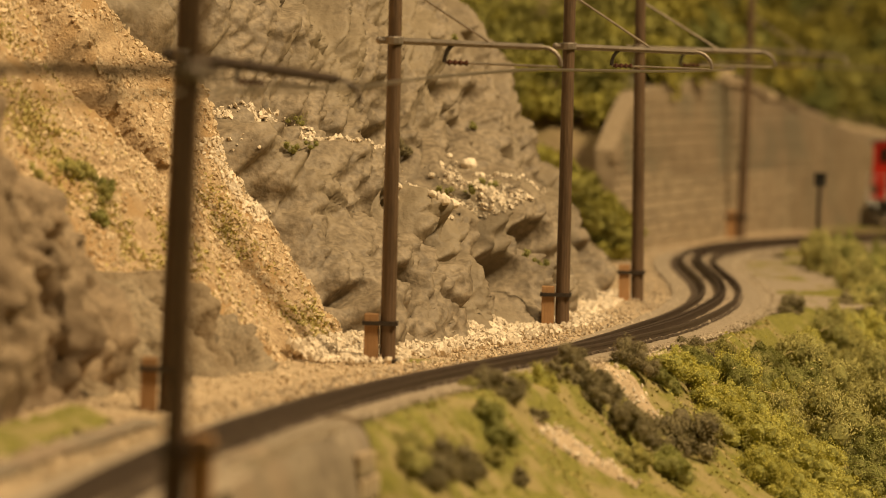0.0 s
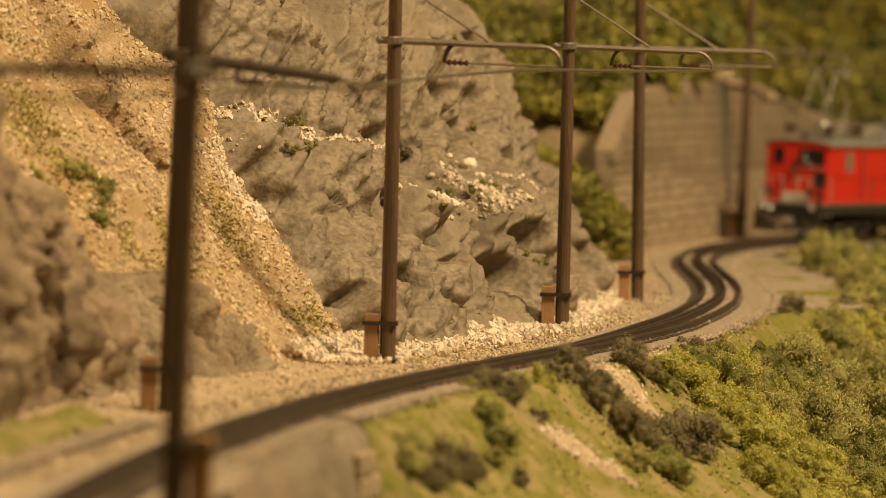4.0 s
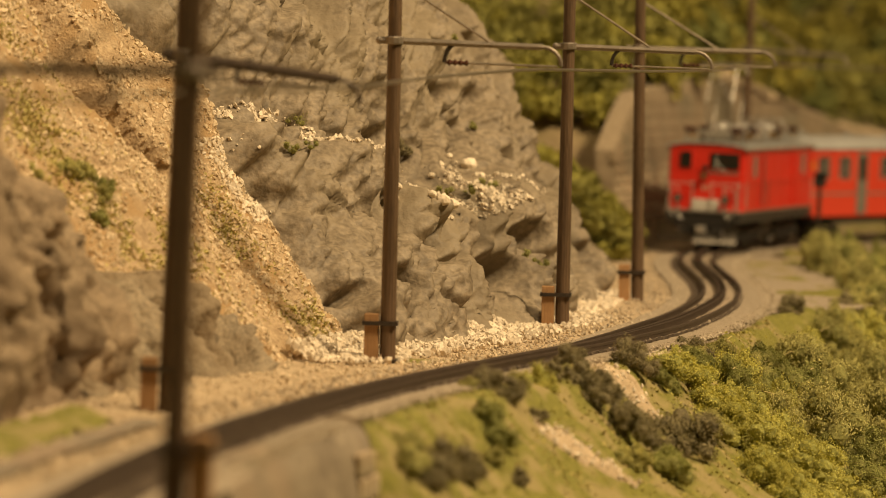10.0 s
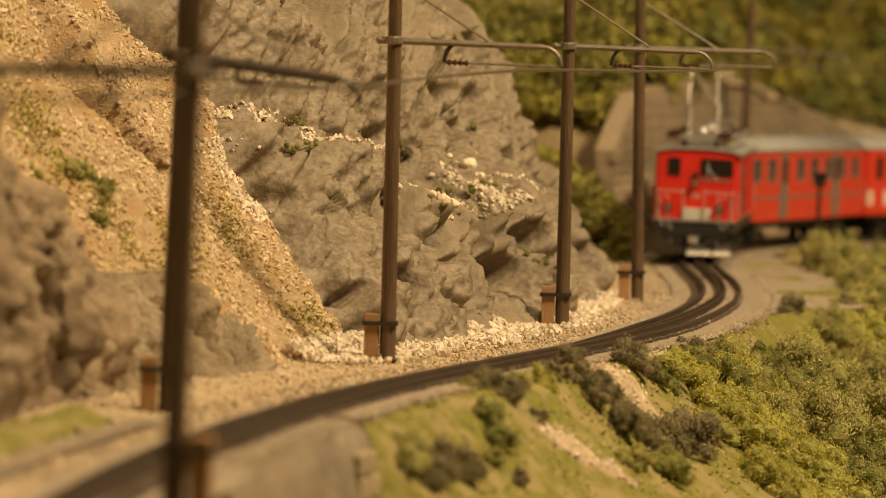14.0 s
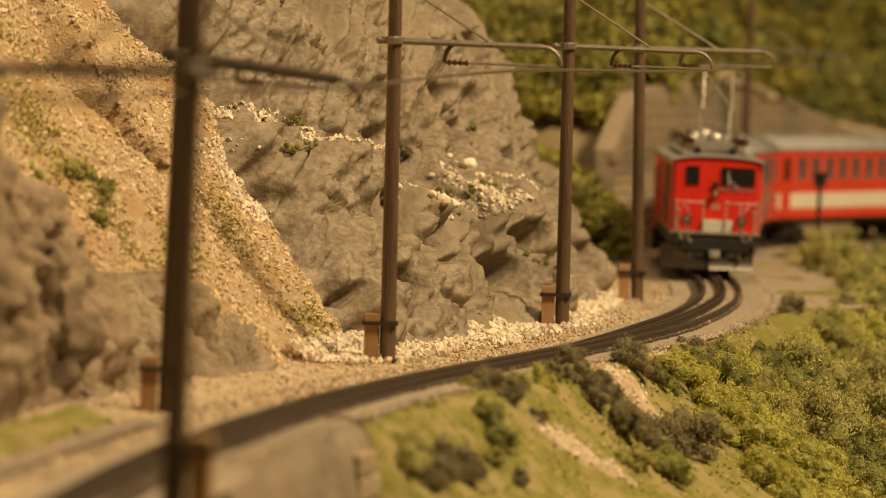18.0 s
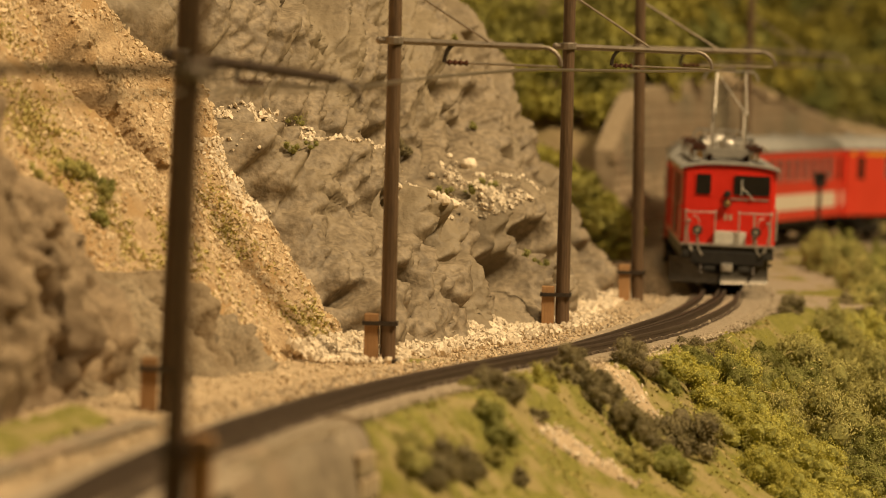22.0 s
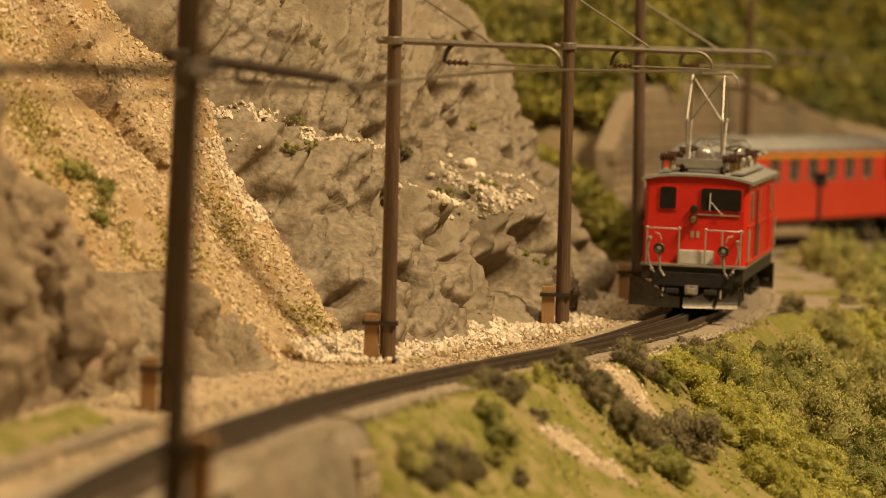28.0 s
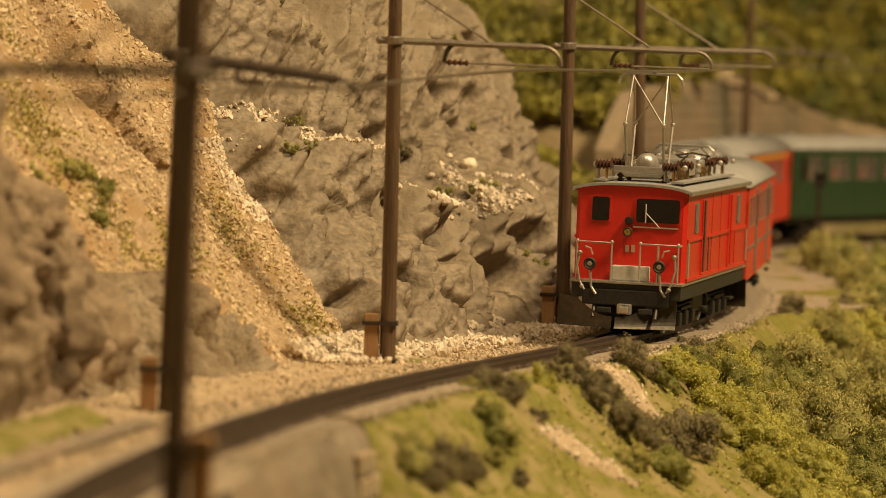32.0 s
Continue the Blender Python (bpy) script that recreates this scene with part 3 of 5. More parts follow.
def wall_stones():
    """Courses of rough stones on the wall's face; the nearest ones singly, the rest as one mass."""
    rnd = random.Random(5)
    shapes = []
    for k in range(6):
        bm = box(B(), -0.5, 0.5, -0.5, 0.5, -0.5, 0.5)
        bmesh.ops.bevel(bm, geom=bm.edges[:], offset=0.10, segments=1, affect="EDGES")
        for v in bm.verts:
            v.co += Vector((rnd.uniform(-0.05, 0.05), rnd.uniform(-0.12, 0.12), rnd.uniform(-0.05, 0.05)))
        shapes.append(mesh_of("wall_stone", bm, M_WALL))
    count, rest = 0, B()
    z, row = -5.0, 0
    while z < 72:
        hh = rnd.uniform(3.2, 5.4)
        s = rnd.uniform(-32, -28)
        while s < 520:
            w = rnd.uniform(6, 12)
            if z + hh < wall_top(s + w / 2) - 0.5:
                a, d = wall_at(s + w / 2)
                p = wall_point(s + w / 2, z + hh / 2, -0.35)
                m = mm_pose(p[0], p[1], p[2], rnd.uniform(-2, 2), 0, math.degrees(math.atan2(d[1], d[0]))) @ Matrix.Diagonal((w - 0.45, 2.4, hh - 0.4, 1))
                if count < 300 and s < 330:
                    ob = new("stone", shapes[rnd.randrange(6)])
                    ob.parent = wall_thing
                    ob.matrix_local = m
                    count += 1
                else:
                    bmesh.ops.create_cube(rest, size=1.0, matrix=Matrix.Translation(m.translation * 1000) @ m.to_3x3().to_4x4())
            s += w
        z += hh
    tagged(part("stonework", rest, M_WALL, wall_thing), kind="stuff")


wall_stones()

# forest slope above and behind the wall, coloured dark as shade between its clumps
def wood_point(s, d):
    """A point of the wooded slope: s along the wall, d back from its face."""
    p, w = wall_at(max(0, min(s, _ws[-1])))
    p = p + w * max(0, s - _ws[-1])
    n = np.array([w[1], -w[0]])
    t = float(np.interp(s, [-200, -90, -20, 0], [10, 16, 40, wall_top(0)])) if s < 0 else wall_top(s)
    q = p - n * d
    return (q[0], q[1], t - 4 + (d - 8) * 0.60 + 3 * fnoise((q[0], q[1], 0), 0.02))


ss = np.arange(-10, 1000, 10.0)
v = [wood_point(s, d) for s in ss for d in np.arange(7, 260, 8.0)]
keep = np.array([p[0] > 0.043 * p[1] for p in v]).reshape(len(ss), -1)
tagged(new("forest_slope", grid_mesh("forest_slope", v, len(ss), len(np.arange(7, 260, 8.0)), M_FOREST_SHADE, keep=keep)), "dark wooded hillside rising behind the stone wall", "hillside", kind="structure")
ss = np.arange(190, 700, 6.0)
v = [(lambda p: (p[0], p[1], p[2] + 2.6 + fnoise((p[0], p[1], 9), 0.08)))(wood_point(s, d)) for s in ss for d in np.arange(4, 22, 2.0)]
tagged(new("sand_bank", grid_mesh("sand_bank", v, len(ss), 9, M_SAND)), "pale sandy bank along the top of the stone wall", "bank", kind="structure")


def gully_y(z):
    """How far back the head of the gully lies at a height."""
    return 1815 + 1.5 * (z + 8)


v = []
for a in np.linspace(0, 1, 40):
    for z in np.linspace(-10, 110, 44):
        x = -20 + 96 * a
        v.append((x, gully_y(z) + 6 * fnoise((x, z, 4), 0.06, 3), z))
tagged(new("gully_head", grid_mesh("gully_head", v, 40, 44, M_GULLY)), "dry tan earth slope closing the gully beside the wall", "slope", kind="structure")


# ---- track ----
track = tagged(empty("rack_railway_track"), "brown rack railway track on wooden sleepers, curving", "railway track", kind="structure")


def rail(name, n, prof, material, s1=2500.0, step=6.0):
    ss = np.arange(0.0, s1, step)
    v = []
    for s in ss:
        p, w = on_track(s, n)
        l = np.array([-w[1], w[0]])
        for a, b in prof:
            q = p + l * a
            v.append((q[0], q[1], b + track_z(s, n + a)))
    ob = new(name, grid_mesh(name, v, len(ss), len(prof), material, False))
    ob.parent = track
    return ob


RAIL_PROFILE = [(1.15 * a, 1.0 * b) for a, b in ((-1.0, -2.6), (-1.0, -2.2), (-0.35, -1.9), (-0.35, -0.9), (-0.6, -0.7), (-0.6, -0.06), (-0.5, 0.0), (0.5, 0.0), (0.6, -0.06), (0.6, -0.7), (0.35, -0.9), (0.35, -1.9), (1.0, -2.2), (1.0, -2.6))]
for n in (-6.2, 6.2):
    rail("rail", n, RAIL_PROFILE, M_RAIL)
rail("rack_bar", 0.0, [(-1.5, -2.6), (-1.5, 0.3), (-1.0, 0.5), (-0.5, 0.3), (-0.5, -1.0), (0.5, -1.0), (0.5, 0.3), (1.0, 0.5), (1.5, 0.3), (1.5, -2.6)], M_RAIL)
tie_bm = box(B(), -10.6, 7.4, -1.3, 1.3, -3.6, -1.95, 0.2)
tie_me = mesh_of("sleeper", tie_bm, M_TIE)
for k in range(190):
    p, w = on_track(60 + k * 8.2)
    ob = new("sleeper", tie_me)
    ob.parent = track
    ob.matrix_local = mm_pose(p[0], p[1], track_z(60 + k * 8.2, 0) + 0.1 * random.uniform(-1, 1), 0, math.degrees(math.atan2(track_z(60 + k * 8.2, 8.3) - track_z(60 + k * 8.2, -8.3), 16.6)), math.degrees(math.atan2(w[1], w[0])) - 90 + random.uniform(-1, 1))


# ---- overhead line ----
def mast(x, y, rz, length=46.0, side=1, tilt=(0.0, 0.0), z=-4.4, arm_z=86.4, hook=True, droop=0.9, metal=None, thick=0.95, stub=13.5, tall=112.0):
    """A wooden mast with its stub post, straps and bracket arm (along local +x times side)."""
    t = tagged(empty("catenary_mast", mm_pose(x, y, z, tilt[0], tilt[1], rz)), "dark-stained wooden catenary mast with grey bracket arm beside the track", "catenary mast", "masts along the line")
    part("pole", lathe(B(), (0, 0, -3), (0, 0, 1), [(0, 2.15), (20, 2.1), (60, 1.95), (tall, 1.75), (tall + 1, 1.5)], 14), M_POLE, t, smooth=False)
    part("stub_post", box(B(), -side * 4.4 - 1.9, -side * 4.4 + 1.9, -1.9, 1.9, -2, stub, 0.25), M_BLOCK, t, "orange-brown square timber stub")
    for zz in (0.2, stub - 3.1):
        bm = B()
        for ya in (-2.6, 1.9):
            box(bm, min(-side * 6.8, side * 2.6), max(-side * 6.8, side * 2.6), ya, ya + 0.7, zz, zz + 1.1)
        for xa in (-side * 6.45, side * 2.25):
            box(bm, xa - 0.35, xa + 0.35, -1.9, 1.9, zz, zz + 1.1)
        part("strap", bm, M_IRON, t, "black iron strap")
    a = arm_z
    metal = metal or M_ARM
    part("clamp", lathe(B(), (0, 0, a - 1.1), (0, 0, 1), [(0, 2.3), (0.3, 2.6), (1.9, 2.6), (2.2, 2.3)], 12), M_ARM, t)
    bm = tube(B(), (-side * 4.0, 0, a), (side * (length - 5), 0, a - droop), thick, thick * 0.85)
    ball(bm, (-side * 4.0, 0, a), 1.05, 2)
    part("bracket_arm", bm, metal, t, "grey tubular bracket arm")
    c = [(side * (length - 5 + 5 * math.sin(k * math.pi / 12)), 0, a - droop - 5 * (1 - math.cos(k * math.pi / 12))) for k in range(7)]
    part("arm_hook", path_tube(B(), c, 0.55), metal, t)
    part("stay_wire", tube(B(), (0, 0, a + 16), (side * (length * 0.58), 0, a - 0.2), 0.36), M_WIRE, t)
    if hook:
        x0 = side * length * 0.30
        c = [(x0 + side * 3.5 * (1 - math.sin(k * math.pi / 10)), 0, a - 0.5 - 5.0 * (1 - math.cos(k * math.pi / 10))) for k in range(6)]
        part("drop_bracket", path_tube(B(), c, 0.55), M_IRON, t)
        part("registration_arm", tube(B(), (x0, 0, a - 5.5), (side * (length - 1.0), 0, a - 6.0), 0.32), M_WIRE, t)
        ribs = [(0, 0.4)]
        for k in range(4):
            ribs += [(0.4 + k * 1.5, 0.5), (0.9 + k * 1.5, 0.95), (1.4 + k * 1.5, 0.5)]
        part("insulator", lathe(B(), (x0 + side * 0.5, 0, a - 5.5), (side, 0, -0.02), ribs, 10), M_INSUL, t, "ribbed brown insulator")
    return t


MASTS = [(-42.7, 740, -4, 41, -1), (-60.4, 1015, 3, 40, 1), (-13.5, 1205, -3, 44.5, 1), (37.2, 1372, -4, 43.5, 1), (66.2, 1522, -2, 45.5, 1), (134, 2040, -20, 46, 1)]
for k, (mx, my, rz, ln, sd) in enumerate(MASTS):
    # the two nearest arms take the bracket colour with shade painted in
    mast(mx, my, rz, ln, sd, tilt=((0, 0.3), (0, 0.2), (0, -1.2), (0, -1.2), (0, -2.0), (0, 0))[k], arm_z=(99.2, 81.8, 86.4, 86.4, 86.4, 86.4)[k], z=-22.0 if k == 0 else -4.4, stub=39.4 if k == 0 else 13.5, tall=136.0 if k == 0 else 112.0, droop=(1.5, 4.0, 0.9, 0.9, 0.9, 0.9)[k], metal=M_ARM_SHADED if k < 2 else M_ARM, thick=(1.2, 1.35, 0.95, 0.95, 0.95, 0.95)[k])

wire = tagged(empty("contact_wire"), "thin bronze contact wire over the track", "overhead wire", "wires over the track")
pts = []
for s in np.arange(40, 2400, 18.0):
    p, w = on_track(s, 2.5 * math.sin(s * 0.018))
    pts.append((p[0], p[1], float(np.interp(s, [330, 500], [71.5, 76.0]))))
part("strand", path_tube(B(), pts, 0.42, 6), M_WIRE, wire)


# small signal post in the bushes by the bend
def signal_post(x, y, z, h):
    t = tagged(empty("signal_post", mm_pose(x, y, z)), "small dark signal post with a box-shaped head", "signal")
    part("post", lathe(B(), (0, 0, 0), (0, 0, 1), [(0, 1.3), (3, 0.9), (h - 5, 0.85), (h - 4, 1.0)], 10), M_IRON, t)
    hd = part("signal_head", box(B(), -2.4, 2.4, -1.4, 1.4, h - 5.2, h, 0.4), M_BLACK, t)
    part("hood", box(B(), -2.8, 2.8, -2.6, 1.5, h - 0.2, h + 0.5, 0.2), M_BLACK, hd)
    part("lens", lathe(B(), (0, -1.4, h - 2.6), (0, -1, 0), [(0, 1.0), (0.3, 0.9), (0.5, 0.4)], 12), M_GLASS_DARK, hd)


signal_post(153, 1850, -6, 39)


# stone parapet on the near valley side of the track
def parapet():
    a, b = np.array([-37.5, 846.0]), np.array([-13.4, 966.0])
    d = (b - a) / np.linalg.norm(b - a)
    n = np.array([-d[1], d[0]])
    ln = float(np.linalg.norm(b - a))
    ss = np.arange(0, ln + 1, 3.0)
    v = []
    prof = [(-3.0, -60), (-2.4, -30), (-1.6, -18), (-0.8, -11), (0.0, -7), (1.0, -4.2), (2.4, -2.0), (4.2, -0.6), (6.5, 0), (9, -0.3), (11, -1.4), (12, -6), (12, -30)]
    for s in ss:
        top = 2.0 - 0.5 * s / ln
        for o, z in prof:
            q = a + d * s + n * o
            e = 0.8 * fnoise((q[0], q[1], z), 0.12, 3)
            v.append((q[0] + e * 0.7, q[1] - e, top + z + e * 0.5))
    t = tagged(empty("parapet_wall"), "weathered grey-brown stone parapet beside the track", "wall", kind="structure")
    ob = new("parapet_body", grid_mesh("parapet_body", v, len(ss), len(prof), M_PARAPET))
    ob.parent = t
    bm = B()
    end = [(o, z) for o, z in prof]
    f = []
    for o, z in end:
        q = b + n * o + d * 1.2
        f.append(bm.verts.new((q[0], q[1], 2.0 + z)))
    bm.faces.new(f)
    f = [bm.verts.new((a[0] + n[0] * o - d[0], a[1] + n[1] * o - d[1], 1.6 + z)) for o, z in prof]
    bm.faces.new(f)
    part("parapet_end", bm, M_SAND, t)
    # courses of the valley face
    rnd = random.Random(3)
    for k, z in enumerate((-9, -14.5, -20, -26)):
        s = ln - rnd.uniform(17, 22)
        while s < ln - 5:
            w = rnd.uniform(5, 9)
            q = a + d * (s + w / 2) - n * 0.6
            m = mm_pose(q[0], q[1], 2.0 + z, rnd.uniform(-2, 2), 0, math.degrees(math.atan2(d[1], d[0])))
            st = part("stone", box(B(), -w / 2 + 0.5, w / 2 - 0.5, -1.2, 1.2, -2.3, 2.3, 0.5), M_WALL, t)
            st.matrix_local = m
            s += w


parapet()


# unseen room shell, added round the layout to close in reflections and bounced light
def room():
    x0, x1, y0, y1, z0, z1 = -2600, 3000, -2200, 3900, -900, 2600
    t = 60
    for name, q, label in (("floor", (x0, x1, y0, y1, z0 - t, z0), "plain grey-brown room floor"), ("ceiling", (x0, x1, y0, y1, z1, z1 + t), "plain pale ceiling"),
                           ("wall_west", (x0 - t, x0, y0, y1, z0, z1), "plain pale room wall"), ("wall_east", (x1, x1 + t, y0, y1, z0, z1), "plain pale room wall"),
                           ("wall_south", (x0, x1, y0 - t, y0, z0, z1), "plain pale room wall"), ("wall_north", (x0, x1, y1, y1 + t, z0, z1), "plain pale room wall")):
        tagged(part(name, box(B(), *q), M_ROOM), label, name.split("_")[0], kind="structure")


room()


# ---- the train; every vehicle faces local -y, its origin on the rail head under its middle ----
def wheel_set(parent, y, r=4.2, gauge=6.4):
    for sx in (-1, 1):
        part("wheel", lathe(B(), (sx * (gauge - 1.2), y, r), (sx, 0, 0), [(0, r + 0.4), (0.6, r + 0.4), (0.7, r), (2.2, r - 0.1), (2.3, r * 0.75), (2.0, r * 0.5), (2.6, 0.9), (2.9, 0.6)], 18), M_BLACK, parent)
    part("axle", tube(B(), (-gauge, y, r), (gauge, y, r), 0.8), M_IRON, parent)


def roof_outline(half, eave, crown, lip=0.9, n=13):
    """A flat arch from eave to eave with a short upright lip."""
    top = [(half * a, eave + (crown - eave) * (1 - abs(a) ** 3.2)) for a in np.linspace(-1, 1, n)]
    return [(-half, eave - lip)] + top + [(half, eave - lip)]


def roof_shell(bm, half, eave, crown, thick, y0, y1, lip=0.9, n=13):
    """A thin arched roof between y0 and y1."""
    o = roof_outline(half, eave, crown, lip, n)
    q = [(x * (1 - thick / half), z - thick) for x, z in o[1:-1]]
    return prism(bm, o + [(o[-1][0] - thick, o[-1][1])] + q[::-1] + [(o[0][0] + thick, o[0][1])], y0, y1)


def plate(bm, x0, x1, z0, z1, y, d=0.35, rad=0.7):
    """A rounded plate in the x-z plane at y, d thick towards -y."""
    pts = []
    for cx, cz, a0 in ((x1 - rad, z1 - rad, 0), (x0 + rad, z1 - rad, 90), (x0 + rad, z0 + rad, 180), (x1 - rad, z0 + rad, 270)):
        for k in range(4):
            a = radians(a0 + k * 30)
            pts.append((cx + rad * math.cos(a), cz + rad * math.sin(a)))
    return prism(bm, pts, y - d, y)


def side_plate(bm, y0, y1, z0, z1, x, d=0.35, rad=0.6):
    """A rounded plate on a side wall at x, d thick (sign gives the side)."""
    pts = []
    for cy, cz, a0 in ((y1 - rad, z1 - rad, 0), (y0 + rad, z1 - rad, 90), (y0 + rad, z0 + rad, 180), (y1 - rad, z0 + rad, 270)):
        for k in range(4):
            a = radians(a0 + k * 30)
            pts.append((cy + rad * math.cos(a), cz + rad * math.sin(a)))
    return prism(bm, pts, x, x + d, "x")


def insulator(parent, c, axis=(0, 0, 1), n=3, r=1.3, material=None):
    prof = [(0, 0.5)]
    for k in range(n):
        prof += [(0.3 + k * 1.2, 0.6), (0.75 + k * 1.2, r), (1.15 + k * 1.2, 0.6)]
    prof.append((0.6 + n * 1.2, 0.45))
    part("insulator", lathe(B(), c, axis, prof, 10), material or M_INSUL, parent, "brown porcelain insulator")


def pantograph(parent, y, raised):
    p = part("pantograph", path_tube(B(), [(-6.5, y - 9, 47.2), (6.5, y - 9, 47.2), (6.5, y + 9, 47.2), (-6.5, y + 9, 47.2), (-6.5, y - 9, 47.2)], 0.55), M_SILVER, parent, "raised scissor pantograph of bright wire" if raised else "lowered pantograph of bright wire")
    top = 74.6 if raised else 52.5
    knee = 60.5 if raised else 50.0
    out = 9.0 if raised else 15.0
    for sx in (-1, 1):
        for sy in (-1, 1):
            part("lower_arm", tube(B(), (sx * 5.4, y + sy * 4.0, 47.4), (sx * 5.6, y + sy * out, knee), 0.4), M_PANTO, p)
            part("upper_arm", tube(B(), (sx * 5.6, y + sy * out, knee), (sx * 5.0, y + sy * 1.2, top), 0.3), M_PANTO, p)
            ball(bm := B(), (sx * 5.6, y + sy * out, knee), 0.75, 2)
            part("knee_joint", bm, M_CHROME, p)
    for sy in (-1, 1):
        part("diagonal", tube(B(), (sy * 5.2, y + sy * 1.2, top), (-sy * 5.4, y + sy * out, knee), 0.26), M_PANTO, p)
    for sy in (-0.9, 0.9):
        c = [(-9.5, y + sy, top - 2.6), (-9.0, y + sy, top - 0.8), (-7.5, y + sy, top + 0.6), (7.5, y + sy, top + 0.6), (9.0, y + sy, top - 0.8), (9.5, y + sy, top - 2.6)]
        part("contact_strip", path_tube(B(), c, 0.38), M_SILVER, p)
    for sx in (-6.5, 6.5):
        for sy in (-8, 8):
            insulator(p, (sx, y + sy, 43.6), n=2, r=1.2)


HL = 63.0      # half length of the locomotive's body


def locomotive():
    t = tagged(empty("electric_locomotive"), "bright red electric rack locomotive with grey roof and pantographs", "locomotive")
    W = 16.1
    # body shell, front corners slightly rounded
    out = [(-W, -HL + 1.2), (-W + 1.2, -HL), (W - 1.2, -HL), (W, -HL + 1.2), (W, HL - 1.2), (W - 1.2, HL), (-W + 1.2, HL), (-W, HL - 1.2)]
    body = part("body", prism(B(), [(a, b) for a, b in out], 16.0, 42.0, "z"), M_RED, t, "glossy red painted body")
    part("front_gable", prism(B(), [(-W + 0.3, 40.5)] + [(x * 0.985, z) for x, z in roof_outline(W, 41.8, 43.1)[1:-1]] + [(W - 0.3, 40.5)], -HL - 0.02, HL + 0.02), M_RED, t)
    part("roof", roof_shell(B(), W + 1.0, 42.3, 43.9, 0.7, -HL - 0.9, HL + 0.9, 1.0), M_ROOF, t, "grey arched roof")
    part("roof_walkway", box(B(), -13.2, -9.5, -HL + 9, HL - 9, 44.0, 44.6), M_ROOF, t)
    part("roof_walkway", box(B(), 9.5, 13.2, -HL + 9, HL - 9, 44.0, 44.6), M_ROOF, t)
    part("gutter", box(B(), W + 0.5, W + 1.3, -HL - 1.4, HL + 1.4, 41.0, 42.2, 0.2), M_SILVER, t)
    part("gutter", box(B(), -W - 1.3, -W - 0.5, -HL - 1.4, HL + 1.4, 41.0, 42.2, 0.2), M_SILVER, t)
    part("sill", box(B(), -W + 0.3, W - 0.3, -HL - 4.2, HL + 4.2, 11.0, 15.2, 0.3), M_SKIRT, t, "dark grey frame sill")
    part("footplate", box(B(), -W - 0.2, W + 0.2, -HL - 5.0, HL + 5.0, 15.2, 16.0, 0.2), M_SILVER, t)
    for e in (-1, 1):
        f = -1 if e < 0 else 1
        y = e * HL
        ya, yb = (y, y) if e < 0 else (y + 0.35, y + 0.35)
        for x0, x1 in ((-11.4, -6.4), (1.4, 13.9)):
            part("window_frame", plate(B(), x0 - 0.5, x1 + 0.5, 32.4, 40.2, ya, 0.3), M_RED, t)
            part("cab_window", plate(B(), x0, x1, 32.9, 39.7, ya - 0.32 if e < 0 else yb + 0.2, 0.2), M_GLASS_DARK, t, "dark cab window")
        yy = y - 0.4 if e < 0 else y + 0.4
        part("wiper", path_tube(B(), [(4.2, yy + e * 0.4, 32.8), (4.2, yy + e * 0.5, 38.2)], 0.2), M_PALE, t)
        part("wiper", path_tube(B(), [(4.3, yy + e * 0.4, 35.6), (8.3, yy + e * 0.5, 31.6)], 0.17), M_PALE, t)
        part("window_bar", box(B(), 0.6, 13.6, min(yy, y), max(yy, y), 31.3, 31.7), M_CHROME, t)
        hl = part("headlamp", lathe(B(), (-0.6, y, 30.0), (0, e, 0), [(0, 0.9), (0.8, 1.25), (2.2, 1.4), (2.4, 1.25), (2.3, 1.0)], 16), M_IRON, t, "round headlamp over the centre")
        part("lens", lathe(B(), (-0.6, y + e * 2.0, 30.0), (0, e, 0), [(0, 1.05), (0.3, 0.95), (0.5, 0.5)], 14), M_BRASS, hl)
        part("lamp_hood", lathe(B(), (-0.6, y, 33.2), (0, e, 0), [(0, 1.2), (1.2, 1.2), (1.3, 0.9)], 12), M_BLACK, t)
        for x0 in (-1.6, 0.1):
            part("number_bar", box(B(), x0 + 0.2, x0 + 1.2, min(y, y + e * 0.15), max(y, y + e * 0.15), 24.2, 26.2), M_NUMBER, t)
        # hand rails
        yr = y + e * 4.2
        for x0, x1 in ((-14.6, -4.6), (3.6, 14.6)):
            part("handrail", path_tube(B(), [(x0, yr, 16), (x0, yr, 26.8), (x1, yr, 26.8), (x1, yr, 16)], 0.35), M_CHROME, t, "bright metal handrail")
            part("rail_knob", ball(B(), (x1, yr, 27.0), 0.55, 2), M_CHROME, t)
            part("rail_knob", ball(B(), (x0, yr, 27.0), 0.55, 2), M_CHROME, t)
        part("handrail", path_tube(B(), [(8.8, yr, 16), (8.8, yr, 26.8)], 0.35), M_CHROME, t)
        part("grab_bar", path_tube(B(), [(-14.8, yr, 26.6), (-14.8, y, 26.6)], 0.35), M_CHROME, t)
        part("grab_bar", path_tube(B(), [(14.8, yr, 26.6), (14.8, y, 26.6)], 0.35), M_CHROME, t)
        part("grab_bar", path_tube(B(), [(W + 0.6, y - e * 1.5, 17.5), (W + 0.6, y - e * 1.5, 27.5)], 0.35), M_CHROME, t)
        part("tail_box", box(B(), -4.6, 6.2, min(y + e * 0.4, y + e * 3.4), max(y + e * 0.4, y + e * 3.4), 16.0, 20.4, 0.4), M_PALE, t, "pale grey box on the footplate")
